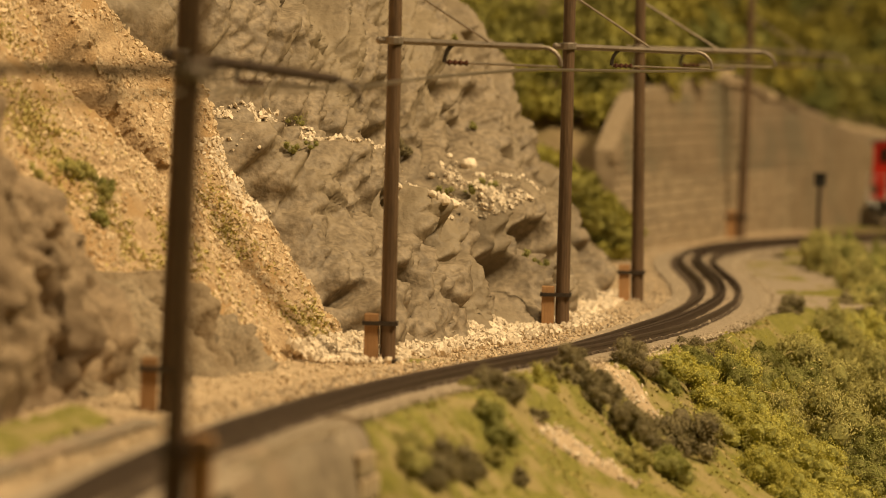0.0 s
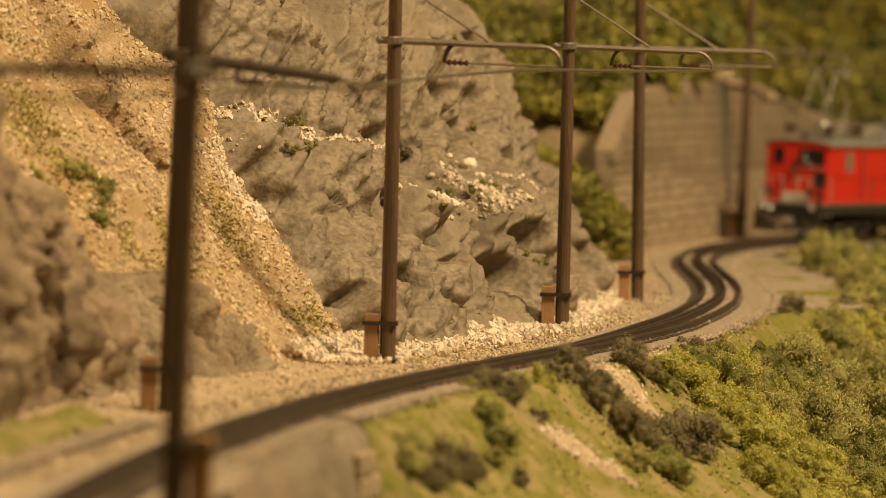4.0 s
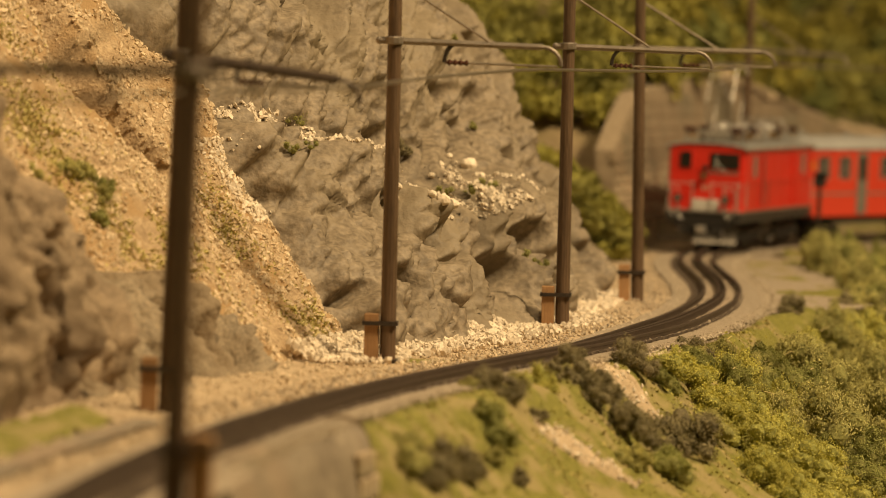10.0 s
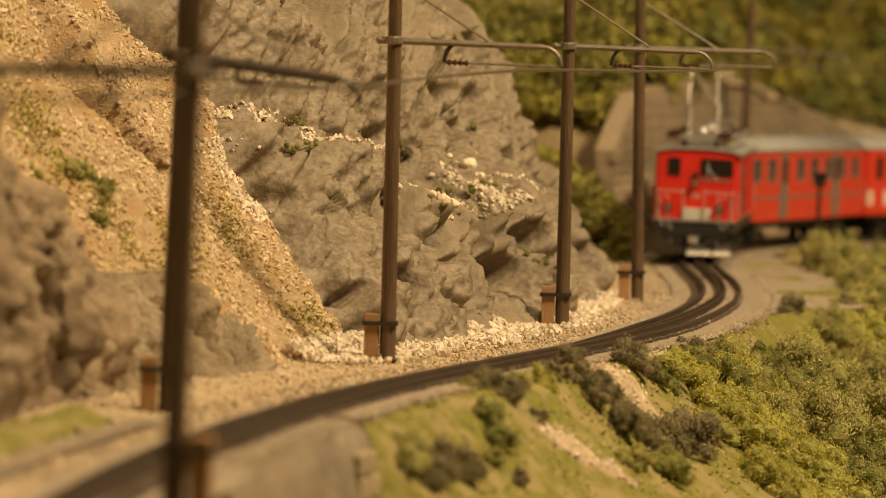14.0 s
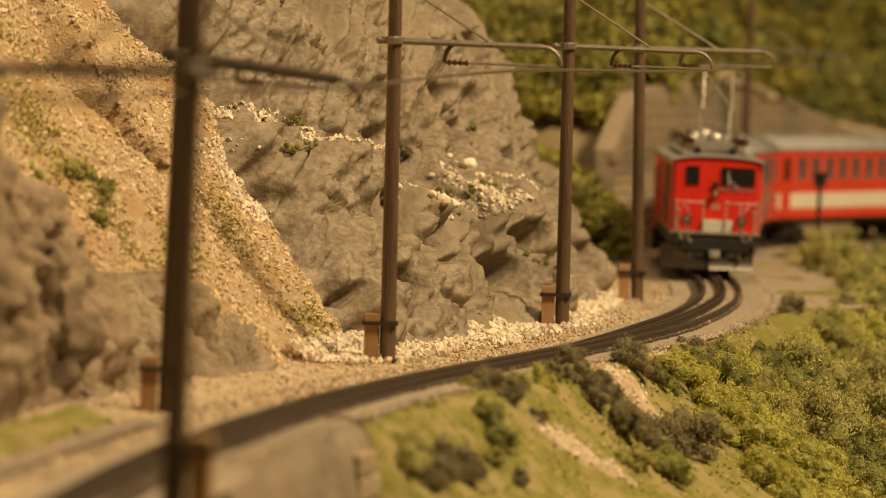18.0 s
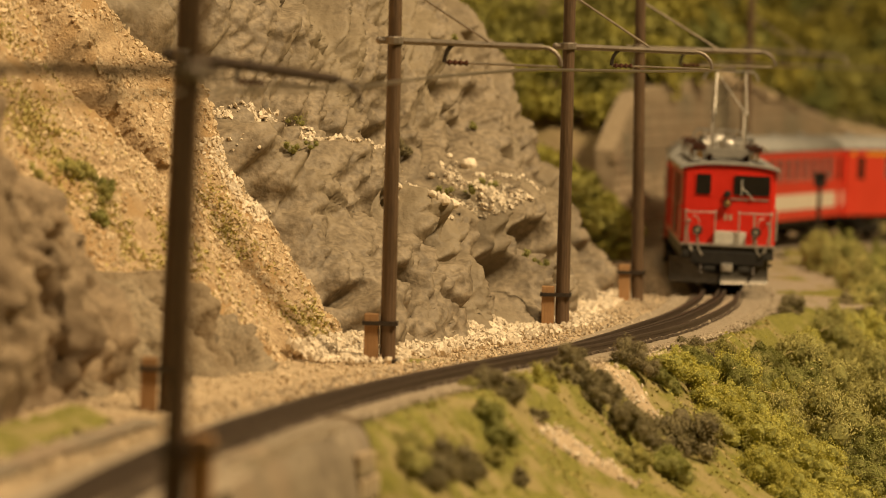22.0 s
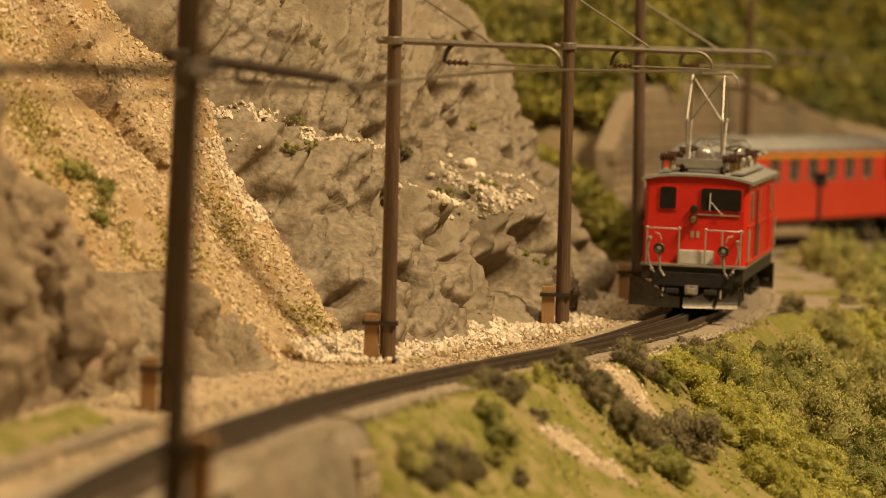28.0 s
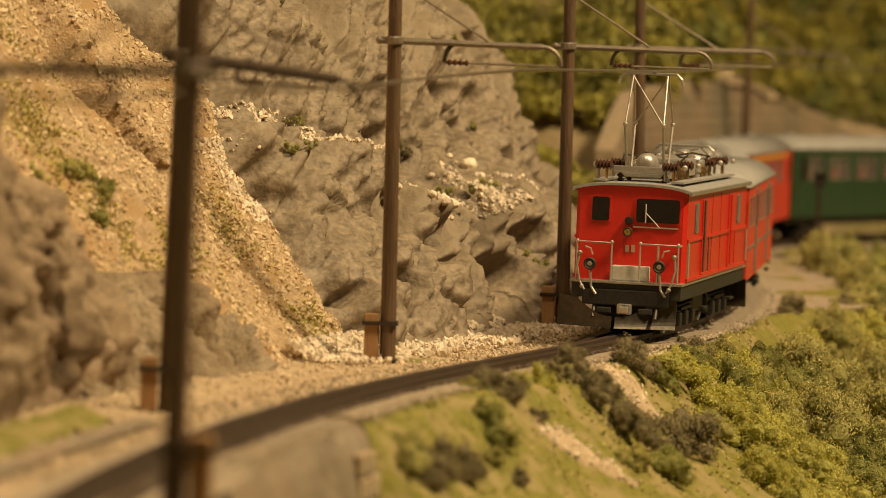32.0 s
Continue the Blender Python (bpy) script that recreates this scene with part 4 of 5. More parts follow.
        for x0 in (-10.6, 9.4):
            ml = part("marker_lamp", lathe(B(), (x0, y + e * 3.2, 20.6), (0, e, 0), [(0, 1.0), (0.6, 1.7), (2.3, 1.8), (2.5, 1.5), (2.3, 1.1)], 16), M_IRON, t, "round marker lamp")
            part("lens", lathe(B(), (x0, y + e * 5.0, 20.6), (0, e, 0), [(0, 1.4), (0.3, 1.2), (0.6, 0.5)], 14), M_LENS, ml)
            part("lamp_bracket", path_tube(B(), [(x0, y + e * 4.6, 19.2), (x0 + 0.6, y + e * 4.9, 14.0), (x0 + 2.0, y + e * 5.0, 12.0)], 0.4), M_SILVER, t)
        # brake pipes and valves beside the lamps
        for sx in (-1, 1):
            part("brake_hose", path_tube(B(), [(sx * 13.6, y + e * 4.6, 24.0), (sx * 14.2, y + e * 5.4, 20.0), (sx * 13.2, y + e * 6.0, 15.5), (sx * 11.8, y + e * 6.2, 13.2)], 0.3), M_SILVER, t, "bright bent brake pipe")
            part("pipe_valve", ball(B(), (sx * 13.6, y + e * 4.8, 23.6), 0.7, 2), M_SILVER, t)
            part("pipe_valve", ball(B(), (sx * 12.6, y + e * 6.0, 14.2), 0.65, 2), M_SILVER, t)
            part("lamp_pipe", path_tube(B(), [(sx * 10, y + e * 4.4, 23.2), (sx * 10.6, y + e * 4.8, 25.0), (sx * 12.2, y + e * 4.4, 25.4)], 0.28), M_CHROME, t)
        part("coupling_hook", box(B(), -1.2, 1.4, min(y + e * 7.2, y + e * 8.6), max(y + e * 7.2, y + e * 8.6), 6.9, 9.0, 0.4), M_CHROME, t)
        # buffer beam and coupling
        part("buffer_beam", box(B(), -12.5, 12.5, min(y + e * 2, y + e * 5), max(y + e * 2, y + e * 5), 9.0, 13.5, 0.3), M_BLACK, t)
        part("coupling", box(B(), -2.0, 2.0, min(y + e * 4, y + e * 7.2), max(y + e * 4, y + e * 7.2), 6.6, 9.6, 0.4), M_SILVER, t, "grey central coupling")
        part("coupling_eye", lathe(B(), (0.3, y + e * 7.2, 8.2), (0, e, 0), [(0, 1.1), (0.5, 1.2), (0.6, 0.6)], 12), M_IRON, t)
        for x0 in (-8.0, 4.0):
            part("air_valve", box(B(), x0, x0 + 4.0, min(y + e * 4, y + e * 6.4), max(y + e * 4, y + e * 6.4), 6.8, 8.4, 0.3), M_SKIRT, t)
        # snow plough: two blades with a dip between them
        for sx in (-1, 1):
            part("plough_blade", plough(sx, y + e * 8.8, e, -2.6 if e < 0 else 0.0), M_PLOW, t, "curved steel plough blade")
            part("blade_stay", tube(B(), (sx * 9, y + e * 6.5, 5.5), (sx * 9, y + e * 2.5, 10.5), 0.6), M_IRON, t)
    # sides
    for sx in (-1, 1):
        x = sx * W
        for sy in (-1, 1):
            # pane in the flat door grey: the reflection in its glass is painted on
            part("side_window", side_plate(B(), sy * 44.5 - 3.2, sy * 44.5 + 3.2, 29.8, 38.6, x, sx * 0.3), M_GREY_DOOR_SHEEN, t, "small cab side window")
            part("window_post", box(B(), min(x, x + sx * 0.45), max(x, x + sx * 0.45), sy * 44.5 - 1.6, sy * 44.5 - 0.8, 29.8, 38.6), M_SILVER, t)
            part("cab_door", side_plate(B(), sy * 28 - 5.2, sy * 28 + 5.2, 17.2, 39.4, x, sx * 0.35, 0.4), M_RED, t, "red cab door")
            part("door_rail", path_tube(B(), [(x + sx * 0.9, sy * 28 - 4.6, 18), (x + sx * 0.9, sy * 28 - 4.6, 39)], 0.42 if sy < 0 else 0.3), M_BELT if sy < 0 else M_RED, t)
            part("door_rail", path_tube(B(), [(x + sx * 0.9, sy * 28 + 4.6, 18), (x + sx * 0.9, sy * 28 + 4.6, 28)], 0.3 if sy < 0 else 0.25), M_BELT if sy < 0 else M_RED, t)
            part("door_step", box(B(), min(x, x + sx * 1.5), max(x, x + sx * 1.5), sy * 28 - 4, sy * 28 + 4, 7.2, 7.9), M_BLACK, t)
        part("belt_rail", box(B(), min(x, x + sx * 0.5), max(x, x + sx * 0.5), -HL + 1.5, HL - 1.5, 27.6, 28.5, 0.12), M_RED, t)
        part("lower_rail", box(B(), min(x, x + sx * 0.45), max(x, x + sx * 0.45), -HL + 1.5, HL - 1.5, 16.2, 17.2, 0.12), M_RED, t)
        for yy in (-12, 6):
            part("panel_rib", box(B(), min(x, x + sx * 0.18), max(x, x + sx * 0.18), yy - 0.2, yy + 0.2, 17.0, 40.2), M_RED, t)
    # roof equipment
    for y, up in ((-38, True), (34, False)):
        pantograph(t, y, up)
        part("pan_base", box(B(), -7.5, 7.5, y - 7, y + 7, 45.0, 46.4, 0.3), M_SILVER, t)
        part("air_dome", lathe(B(), (0, y - 5.5, 49.2), (0, 1, 0), [(0, 0.8), (0.6, 2.2), (2, 2.9), (8, 2.9), (9.4, 2.2), (10, 0.8)], 18), M_CHROME, t, "silver air tank under the pantograph", True)
        part("base_frame", box(B(), -8.5, 8.5, y - 10.5, y - 9.2, 46.4, 48.4, 0.3), M_SILVER, t)
    for y in (-51, -24, 22, 50):
        for sx in (-1, 1):
            part("roof_insulator", lathe(B(), (sx * 9.8 - 3.4, y, 48.6), (1, 0, 0), [(0, 0.7), (0.5, 1.5), (1.0, 0.8), (1.5, 1.5), (2.0, 0.8), (2.5, 1.5), (3.0, 0.8), (3.5, 1.5), (4.0, 0.8), (4.5, 1.5), (5.2, 0.6)], 12), M_INSUL, t, "brown ribbed roof insulator")
            part("insulator_cap", ball(B(), (sx * 9.8 + sx * 3.2, y, 48.6), 0.9, 2), M_CHROME, t)
            part("insulator_leg", tube(B(), (sx * 9.8, y, 44.4), (sx * 9.8, y, 48.0), 0.5), M_BRASS, t)
            part("insulator_leg", tube(B(), (sx * 9.8 - 2.6, y + 1, 44.4), (sx * 9.8 - 2.6, y + 1, 48.0), 0.45), M_SILVER, t)
    part("resistor_box", box(B(), 2.5, 9.5, -21, -5, 45.4, 50.4, 0.6), M_CHROME, t, "bright silver roof resistor box")
    part("resistor_box", box(B(), -9.0, -1.5, -18, -4, 45.0, 48.6, 0.6), M_SILVER, t)
    part("roof_hatch", box(B(), -7.5, 7.5, 2, 16, 44.6, 47.6, 0.6), M_ROOF, t)
    for k in range(5):
        part("cooling_fin", box(B(), -6.5, 6.5, 3.2 + k * 2.6, 4.2 + k * 2.6, 47.6, 48.6), M_SILVER, t)
    part("roof_cable", path_tube(B(), [(8, -34, 49), (9.5, -24, 51.5), (7, -14, 50.4), (3, -2, 51), (6, 12, 51.5), (9.5, 22, 50.5), (6, 32, 49)], 0.3), M_IRON, t)
    part("roof_cable", path_tube(B(), [(-8, -34, 49), (-9.5, -22, 51), (-6, -8, 50.2), (-8, 8, 51.2), (-6, 26, 49)], 0.3), M_IRON, t)
    part("roof_tank", lathe(B(), (5.5, 18, 48.2), (0, 1, 0), [(0, 0.8), (0.6, 2.4), (2, 3.0), (13, 3.0), (14.4, 2.4), (15, 0.8)], 18), M_CHROME, t, "polished roof air tank", True)
    part("roof_tank", lathe(B(), (-5.5, 18, 47.6), (0, 1, 0), [(0, 0.8), (0.6, 2.0), (2, 2.5), (13, 2.5), (14.4, 2.0), (15, 0.8)], 18), M_SILVER, t, "silver roof air tank", True)
    for k in range(6):
        yk = -28 + k * 11
        part("roof_conduit", path_tube(B(), [(-7.5, yk, 44.8), (-7.0, yk + 1, 49.0), (-2.0, yk + 2, 50.6), (4.0, yk + 3, 50.0), (8.0, yk + 3, 46.0)], 0.32), M_CHROME if k % 2 else M_SILVER, t)
        part("roof_fitting", lathe(B(), (8.4, yk, 44.4), (0, 0, 1), [(0, 1.0), (1.4, 0.9), (1.6, 1.3), (3.0, 1.2), (3.6, 0.5)], 10), M_CHROME if k % 2 else M_BRASS, t)
    # running gear
    for yb in (-32, 36):
        bg = part("bogie_frame", box(B(), -11.5, 11.5, yb - 20, yb + 20, 3.2, 8.6, 0.6), M_BLACK, t, "black bogie frame")
        for sx in (-1, 1):
            for dy in (-13, 0, 13):
                part("axle_box", box(B(), sx * 12.0 - 1.0, sx * 12.0 + 1.0, yb + dy - 2.4, yb + dy + 2.4, 2.6, 6.6, 0.4), M_BLACK, bg)
            part("leaf_spring", box(B(), sx * 12.0 - 0.7, sx * 12.0 + 0.7, yb - 11, yb + 11, 7.0, 8.0, 0.2), M_IRON, bg)
            part("sand_pipe", tube(B(), (sx * 11, yb - 18, 9), (sx * 9, yb - 20.5, 1.0), 0.45), M_SILVER, bg)
        for dy in (-13, 13):
            wheel_set(t, yb + dy)
    part("equipment_tank", box(B(), -11, 11, -9, 12, 4.5, 11, 0.8), M_BLACK, t)
    return t


def plough(sx, y, e, dx):
    """One blade: swept back outwards, its foot curling forward, higher towards the outer end."""
    bm = B()
    cols, rows = 12, 9
    g = []
    for back in (0.0, 0.3):
        for i in range(cols):
            a = 0.5 + 16.5 * i / (cols - 1)
            top = float(np.interp(a, [0.5, 4.5, 9.0, 11.5, 17.0], [5.0, 5.4, 8.0, 9.8, 10.6]))
            for j in range(rows):
                b = 2.7 + (top + 0.9 - 2.7) * j / (rows - 1)
                g.append(bm.verts.new((sx * a + dx, y + e * (4.0 * (1 - b / 11.2) ** 4 - 0.42 * a - back), b)))
    for k in range(2):
        o = k * cols * rows
        for i in range(cols - 1):
            for j in range(rows - 1):
                q = o + i * rows + j
                bm.faces.new((g[q], g[q + rows], g[q + rows + 1], g[q + 1]))
    rim = [(i, 0) for i in range(cols)] + [(cols - 1, j) for j in range(1, rows)] + [(i, rows - 1) for i in range(cols - 2, -1, -1)] + [(0, j) for j in range(rows - 2, 0, -1)]
    for (i, j), (k, l) in zip(rim, rim[1:] + rim[:1]):
        a, b = i * rows + j, k * rows + l
        bm.faces.new((g[a], g[b], g[b + cols * rows], g[a + cols * rows]))
    bmesh.ops.recalc_face_normals(bm, faces=bm.faces[:])
    return bm


def coach(label, length, material, stripe=None, doors=(), rows=9, trim=None, seats=False, band=None, end_sign=False, wide=0.28):
    """A passenger coach: shell, ribbed roof, windows, doors, bogies."""
    t = tagged(empty("railway_coach"), label, "railway coach", "coaches of the train")
    h, W = length / 2, 15.0
    # the side walls are built round real window openings
    zlo, zhi, top, bot = 27.0, 36.8, 40.2, 10.5
    gaps = []
    usable = length - 8
    n = rows
    step = usable / n
    for k in range(n):
        c = -h + 4 + step * (k + 0.5)
        if all(abs(c - d) > 7.5 for d in doors):
            gaps.append((c - step * wide, c + step * wide))
    for sx in (-1, 1):
        x0, x1 = (W - 0.9, W) if sx > 0 else (-W, -W + 0.9)
        part("lower_side", box(B(), x0, x1, -h, h, bot, zlo), material, t)
        part("upper_side", box(B(), x0, x1, -h, h, zhi, top), material, t)
        edge = [-h] + [g for ab in gaps for g in ab] + [h]
        for a, b in zip(edge[::2], edge[1::2]):
            part("window_pillar", box(B(), x0, x1, a, b, zlo, zhi), material, t)
        for a, b in gaps:
            xa = sx * (W - 0.75)
            part("window_pane", box(B(), xa - 0.1, xa + 0.1, a, b, zlo, zhi), M_PANE, t).visible_shadow = False
            xo = sx * W
            bm = B()
            for q in ((a - 0.1, a + 0.35, zlo, zhi), (b - 0.35, b + 0.1, zlo, zhi), (a, b, zhi - 0.35, zhi + 0.1), (a, b, zlo - 0.1, zlo + 0.35)):
                box(bm, min(xo - sx * 0.4, xo + sx * 0.12), max(xo - sx * 0.4, xo + sx * 0.12), *q)
            part("window_frame", bm, M_SILVER, t)
        xo = sx * (W + 0.02)
        if stripe:
            part("stripe", box(B(), min(xo, xo + sx * 0.12), max(xo, xo + sx * 0.12), -h + 0.2, h - 0.2, 14.8, 21.4), stripe, t, "broad cream stripe")
        if trim:
            part("trim_line", box(B(), min(xo, xo + sx * 0.12), max(xo, xo + sx * 0.12), -h + 3, h - 3, 37.4, 38.6), trim, t, "thin yellow line over the windows")
        if band:
            part("grey_band", box(B(), min(xo, xo + sx * 0.12), max(xo, xo + sx * 0.12), -h + 3, h - 3, 20.0, 20.9), band, t)
        part("rain_strip", box(B(), min(xo, xo + sx * 0.5), max(xo, xo + sx * 0.5), -h, h, 40.0, 40.5), M_ROOF, t)
        for d in doors:
            dr = part("door", side_plate(B(), d - 4.6, d + 4.6, 11.5, 38.6, xo, sx * 0.3, 0.5), M_GREY_DOOR_SHEEN if end_sign else material, t, "grey entrance door" if end_sign else "")
            part("door_window", side_plate(B(), d - 2.8, d + 2.8, 26.5, 36.6, xo + sx * 0.3, sx * 0.1, 0.5), M_GLASS_DARK, dr)
            part("step", box(B(), min(xo, xo + sx * 1.2), max(xo, xo + sx * 1.2), d - 4.5, d + 4.5, 8.4, 9.2), M_BLACK, dr)
    for e in (-1, 1):
        y = e * h
        part("end_wall", prism(B(), [(-W + 0.9, bot), (-W + 0.9, top)] + [(x * 0.93, z) for x, z in roof_outline(W, 40.3, 44.6)[1:-1]] + [(W - 0.9, top), (W - 0.9, bot)], min(y, y - e * 0.9), max(y, y - e * 0.9)), material, t)
        part("gangway", box(B(), -5, 5, min(y, y + e * 1.8), max(y, y + e * 1.8), 13, 34, 0.6), M_BLACK, t, "black gangway bellows")
        part("coupling", tube(B(), (0, y, 8), (0, y + e * 3.0, 8), 0.9), M_IRON, t)
        part("end_handrail", path_tube(B(), [(W - 2, y + e * 0.5, 14), (W - 2, y + e * 0.5, 26)], 0.35), M_SILVER, t)
        if end_sign:
            part("end_sign", prism(B(), [(9.2, 37.4), (13.2, 37.4), (11.6, 32.6)], min(y, y + e * 0.2), max(y, y + e * 0.2)), M_YELLOW, t, "yellow triangle sign")
            part("end_lamp", lathe(B(), (11.5, y, 22.5), (0, e, 0), [(0, 0.9), (0.6, 0.9), (0.7, 0.5)], 10), M_LENS, t)
            part("side_sign", side_plate(B(), -h + 1.2, -h + 4.4, 31.5, 34.5, W + 0.02, 0.15, 0.4), M_YELLOW, t, "yellow first class sign")
    part("roof", prism(B(), roof_outline(W + 0.5, 40.4, 45.4, 0.6, 15), -h - 0.3, h + 0.3), M_ROOF, t, "matt grey arched roof", True)
    for k in range(max(2, int(length / 40))):
        yv = -h + length * (k + 0.5) / max(2, int(length / 40))
        part("roof_vent", lathe(B(), (0, yv, 45.0), (0, 0, 1), [(0, 1.6), (0.7, 1.6), (0.8, 2.2), (1.3, 2.0), (1.5, 0.8)], 12), M_ROOF, t)
    part("floor", box(B(), -W + 1, W - 1, -h + 1, h - 1, 10.4, 12.0), M_BLACK, t)
    part("underframe", box(B(), -10, 10, -h + 8, h - 8, 7.2, 10.5, 0.4), M_BLACK, t)
    for yb in (-h + 26, h - 26):
        bg = part("bogie_frame", box(B(), -11, 11, yb - 11, yb + 11, 3.6, 6.6, 0.5), M_BLACK, t)
        for dy in (-8, 8):
            wheel_set(t, yb + dy, 3.9)
            for sx in (-1, 1):
                part("axle_box", box(B(), sx * 11.2 - 0.8, sx * 11.2 + 0.8, yb + dy - 2, yb + dy + 2, 2.4, 5.6, 0.3), M_BLACK, bg)
    for a, b in gaps:
        c = (a + b) / 2
        for sx in (-1, 1):
            bm = B()
            box(bm, sx * 7.5 - 4.5, sx * 7.5 + 4.5, c + 3.0, c + 4.4, 12.0, 31.5 if seats else 28.5, 0.5)
            box(bm, sx * 7.5 - 4.5, sx * 7.5 + 4.5, c - 1.5, c + 3.2, 16.0, 18.5, 0.5)
            part("seat", bm, M_SEAT, t)
    return t


def clear_pane():
    m = surf("tinted_pane", (0.46, 0.44, 0.39), (0.52, 0.50, 0.45), 50, 0.05, bump=0.0, spec=0.2)
    m.node_tree.nodes["Principled BSDF"].inputs["Transmission Weight"].default_value = 0.9
    m.node_tree.nodes["Principled BSDF"].inputs["IOR"].default_value = 1.1
    return m


M_PANE = clear_pane()
LOCO = locomotive()
COACH_1 = coach("orange-red passenger coach with grey doors and yellow signs", 163, M_RED_COACH, None, (-32.0, 40.0), 8, None, False, M_GREY_DOOR_SHEEN, True)
COACH_2 = coach("red passenger coach with a broad cream stripe", 174, M_RED_COACH, M_CREAM, (-78.0, 78.0), 12, None)
COACH_3 = coach("orange-red passenger coach with a yellow line over the windows", 198, M_RED_COACH, None, (-88.0, 88.0), 8, M_YELLOW)
COACH_4 = coach("dark green passenger coach with red seats inside", 190, M_GREEN_COACH, None, (-86.0, 86.0), 7, None, True, wide=0.36)


# ---- foliage: clumps of foam crumbs on a ragged core coloured as inner shade ----
def bush_mesh(name, seed, material, blobs=24, crumbs_n=6400, size=0.62, flat=1.15, spread=0.8, core_material=None):
    """A shrub of about 10 mm radius: lumps of shade-dark core covered with small flakes and crumbs."""
    rnd = random.Random(seed)
    cs = []
    for k in range(blobs):
        a, r = rnd.uniform(0, 6.283), 10 * spread * math.sqrt(rnd.random())
        cs.append((r * math.cos(a), r * math.sin(a), rnd.uniform(1.0, 9.0) * flat * (1.1 - r / 13), rnd.uniform(1.1, 3.7)))
    verts, faces = [], []
    for _ in range(crumbs_n):
        cx, cy, cz, r = cs[rnd.randrange(blobs)]
        d = Vector((rnd.gauss(0, 1), rnd.gauss(0, 1), rnd.gauss(0.35, 1))).normalized()
        rr = r * rnd.uniform(0.82, 1.14) * (1.0 + 0.75 * noise.noise(Vector((d.x * 2.2 + cx, d.y * 2.2 + cy, d.z * 2.2 + seed))))
        p = Vector((cx, cy, cz)) + d * rr
        if p.z < -1.0:
            continue
        e = 0.46 * size * rnd.uniform(0.55, 1.4)
        q = (Vector((rnd.gauss(0, 1), rnd.gauss(0, 1), rnd.gauss(0, 1))).normalized() + d * 1.3).normalized()
        u = q.orthogonal().normalized()
        w = q.cross(u)
        b = len(verts)
        verts += [tuple(p + u * e), tuple(p - u * e * 0.5 + w * e * 0.87), tuple(p - u * e * 0.5 - w * e * 0.87), tuple(p + q * e * 0.75)]
        faces += [(b, b + 1, b + 2), (b, b + 1, b + 3), (b + 1, b + 2, b + 3)]
    bm = B()
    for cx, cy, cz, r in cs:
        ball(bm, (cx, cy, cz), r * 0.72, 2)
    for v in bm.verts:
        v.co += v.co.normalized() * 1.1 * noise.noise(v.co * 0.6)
    core = mesh_of("core", bm, core_material or M_CORE_SHADE)
    me = bpy.data.meshes.new(name)
    me.from_pydata([(x * MM, y * MM, z * MM) for x, y, z in verts], [], faces)
    me.materials.append(material)
    return me, core


def bush_kind(name, label, material, seeds, group, **kw):
    return name, label, group, [bush_mesh(name, sd, material, **kw) for sd in seeds]


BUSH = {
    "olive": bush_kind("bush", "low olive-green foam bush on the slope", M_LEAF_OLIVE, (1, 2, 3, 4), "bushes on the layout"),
    "yellow": bush_kind("bush", "low yellow-green foam bush on the slope", M_LEAF_YELLOW, (5, 6, 7), "bushes on the layout", core_material=M_CORE_SHADE_YELLOW),
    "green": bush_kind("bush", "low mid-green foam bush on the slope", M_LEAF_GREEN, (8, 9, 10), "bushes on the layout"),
    "dark": bush_kind("bush", "small dark brown-green bush", M_LEAF_DARK, (11, 12), "bushes on the layout", core_material=M_CORE_SHADE_DARK),
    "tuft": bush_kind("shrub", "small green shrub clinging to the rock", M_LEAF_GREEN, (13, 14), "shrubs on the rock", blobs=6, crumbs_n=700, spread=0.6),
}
brnd = random.Random(77)


def bush(kind, x, y, z, r, zs=1.0):
    """One bush of radius r at a plan point: foliage over its core."""
    name, label, group, made = BUSH[kind]
    fol, core = made[brnd.randrange(len(made))]
    t = tagged(new(name, fol), label, "bush", group)
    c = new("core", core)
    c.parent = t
    k = r / 10
    t.matrix_world = mm_pose(x, y, z, brnd.uniform(-8, 8), brnd.uniform(-8, 8), brnd.uniform(0, 360)) @ Matrix.Diagonal((k * brnd.uniform(0.9, 1.1), k * brnd.uniform(0.9, 1.1), k * zs, 1))
    return t


# valley side thicket
placed = []
for k in range(6000):
    yy = brnd.uniform(1120, 1800)
    s0 = np.interp(yy, LINE[:, 1], ARC)
    lo = np.interp(yy, [1120, 1300, 1360, 1500, 1560, 1650, 1800], [24, 24, 31, 31, 42, 58, 64])
    off = lo + brnd.random() ** 1.1 * 125
    p, w = on_track(s0, -off)
    r = brnd.uniform(6, 14) * (0.6 if off < lo + 8 else 1.0)
    if p[1] < 1250 + off * 0.35 or p[0] > p[1] * 0.112 or any((p[0] - a) ** 2 + (p[1] - b) ** 2 < (0.60 * (r + c)) ** 2 for a, b, c in placed):
        continue
    f = fnoise((p[0], p[1], 5), 0.02, 2)
    kind = "olive" if f > -0.05 else "green"
    if p[1] < 1270 and p[0] < 112 and brnd.random() < 0.6 or f > 0.36:
        kind = "yellow"
    if brnd.random() < 0.07:
        kind = "dark"
    placed.append((p[0], p[1], r))
    bush(kind, p[0], p[1], ground_z(p[0], p[1]) - 1.5, r, brnd.uniform(0.9, 1.5))


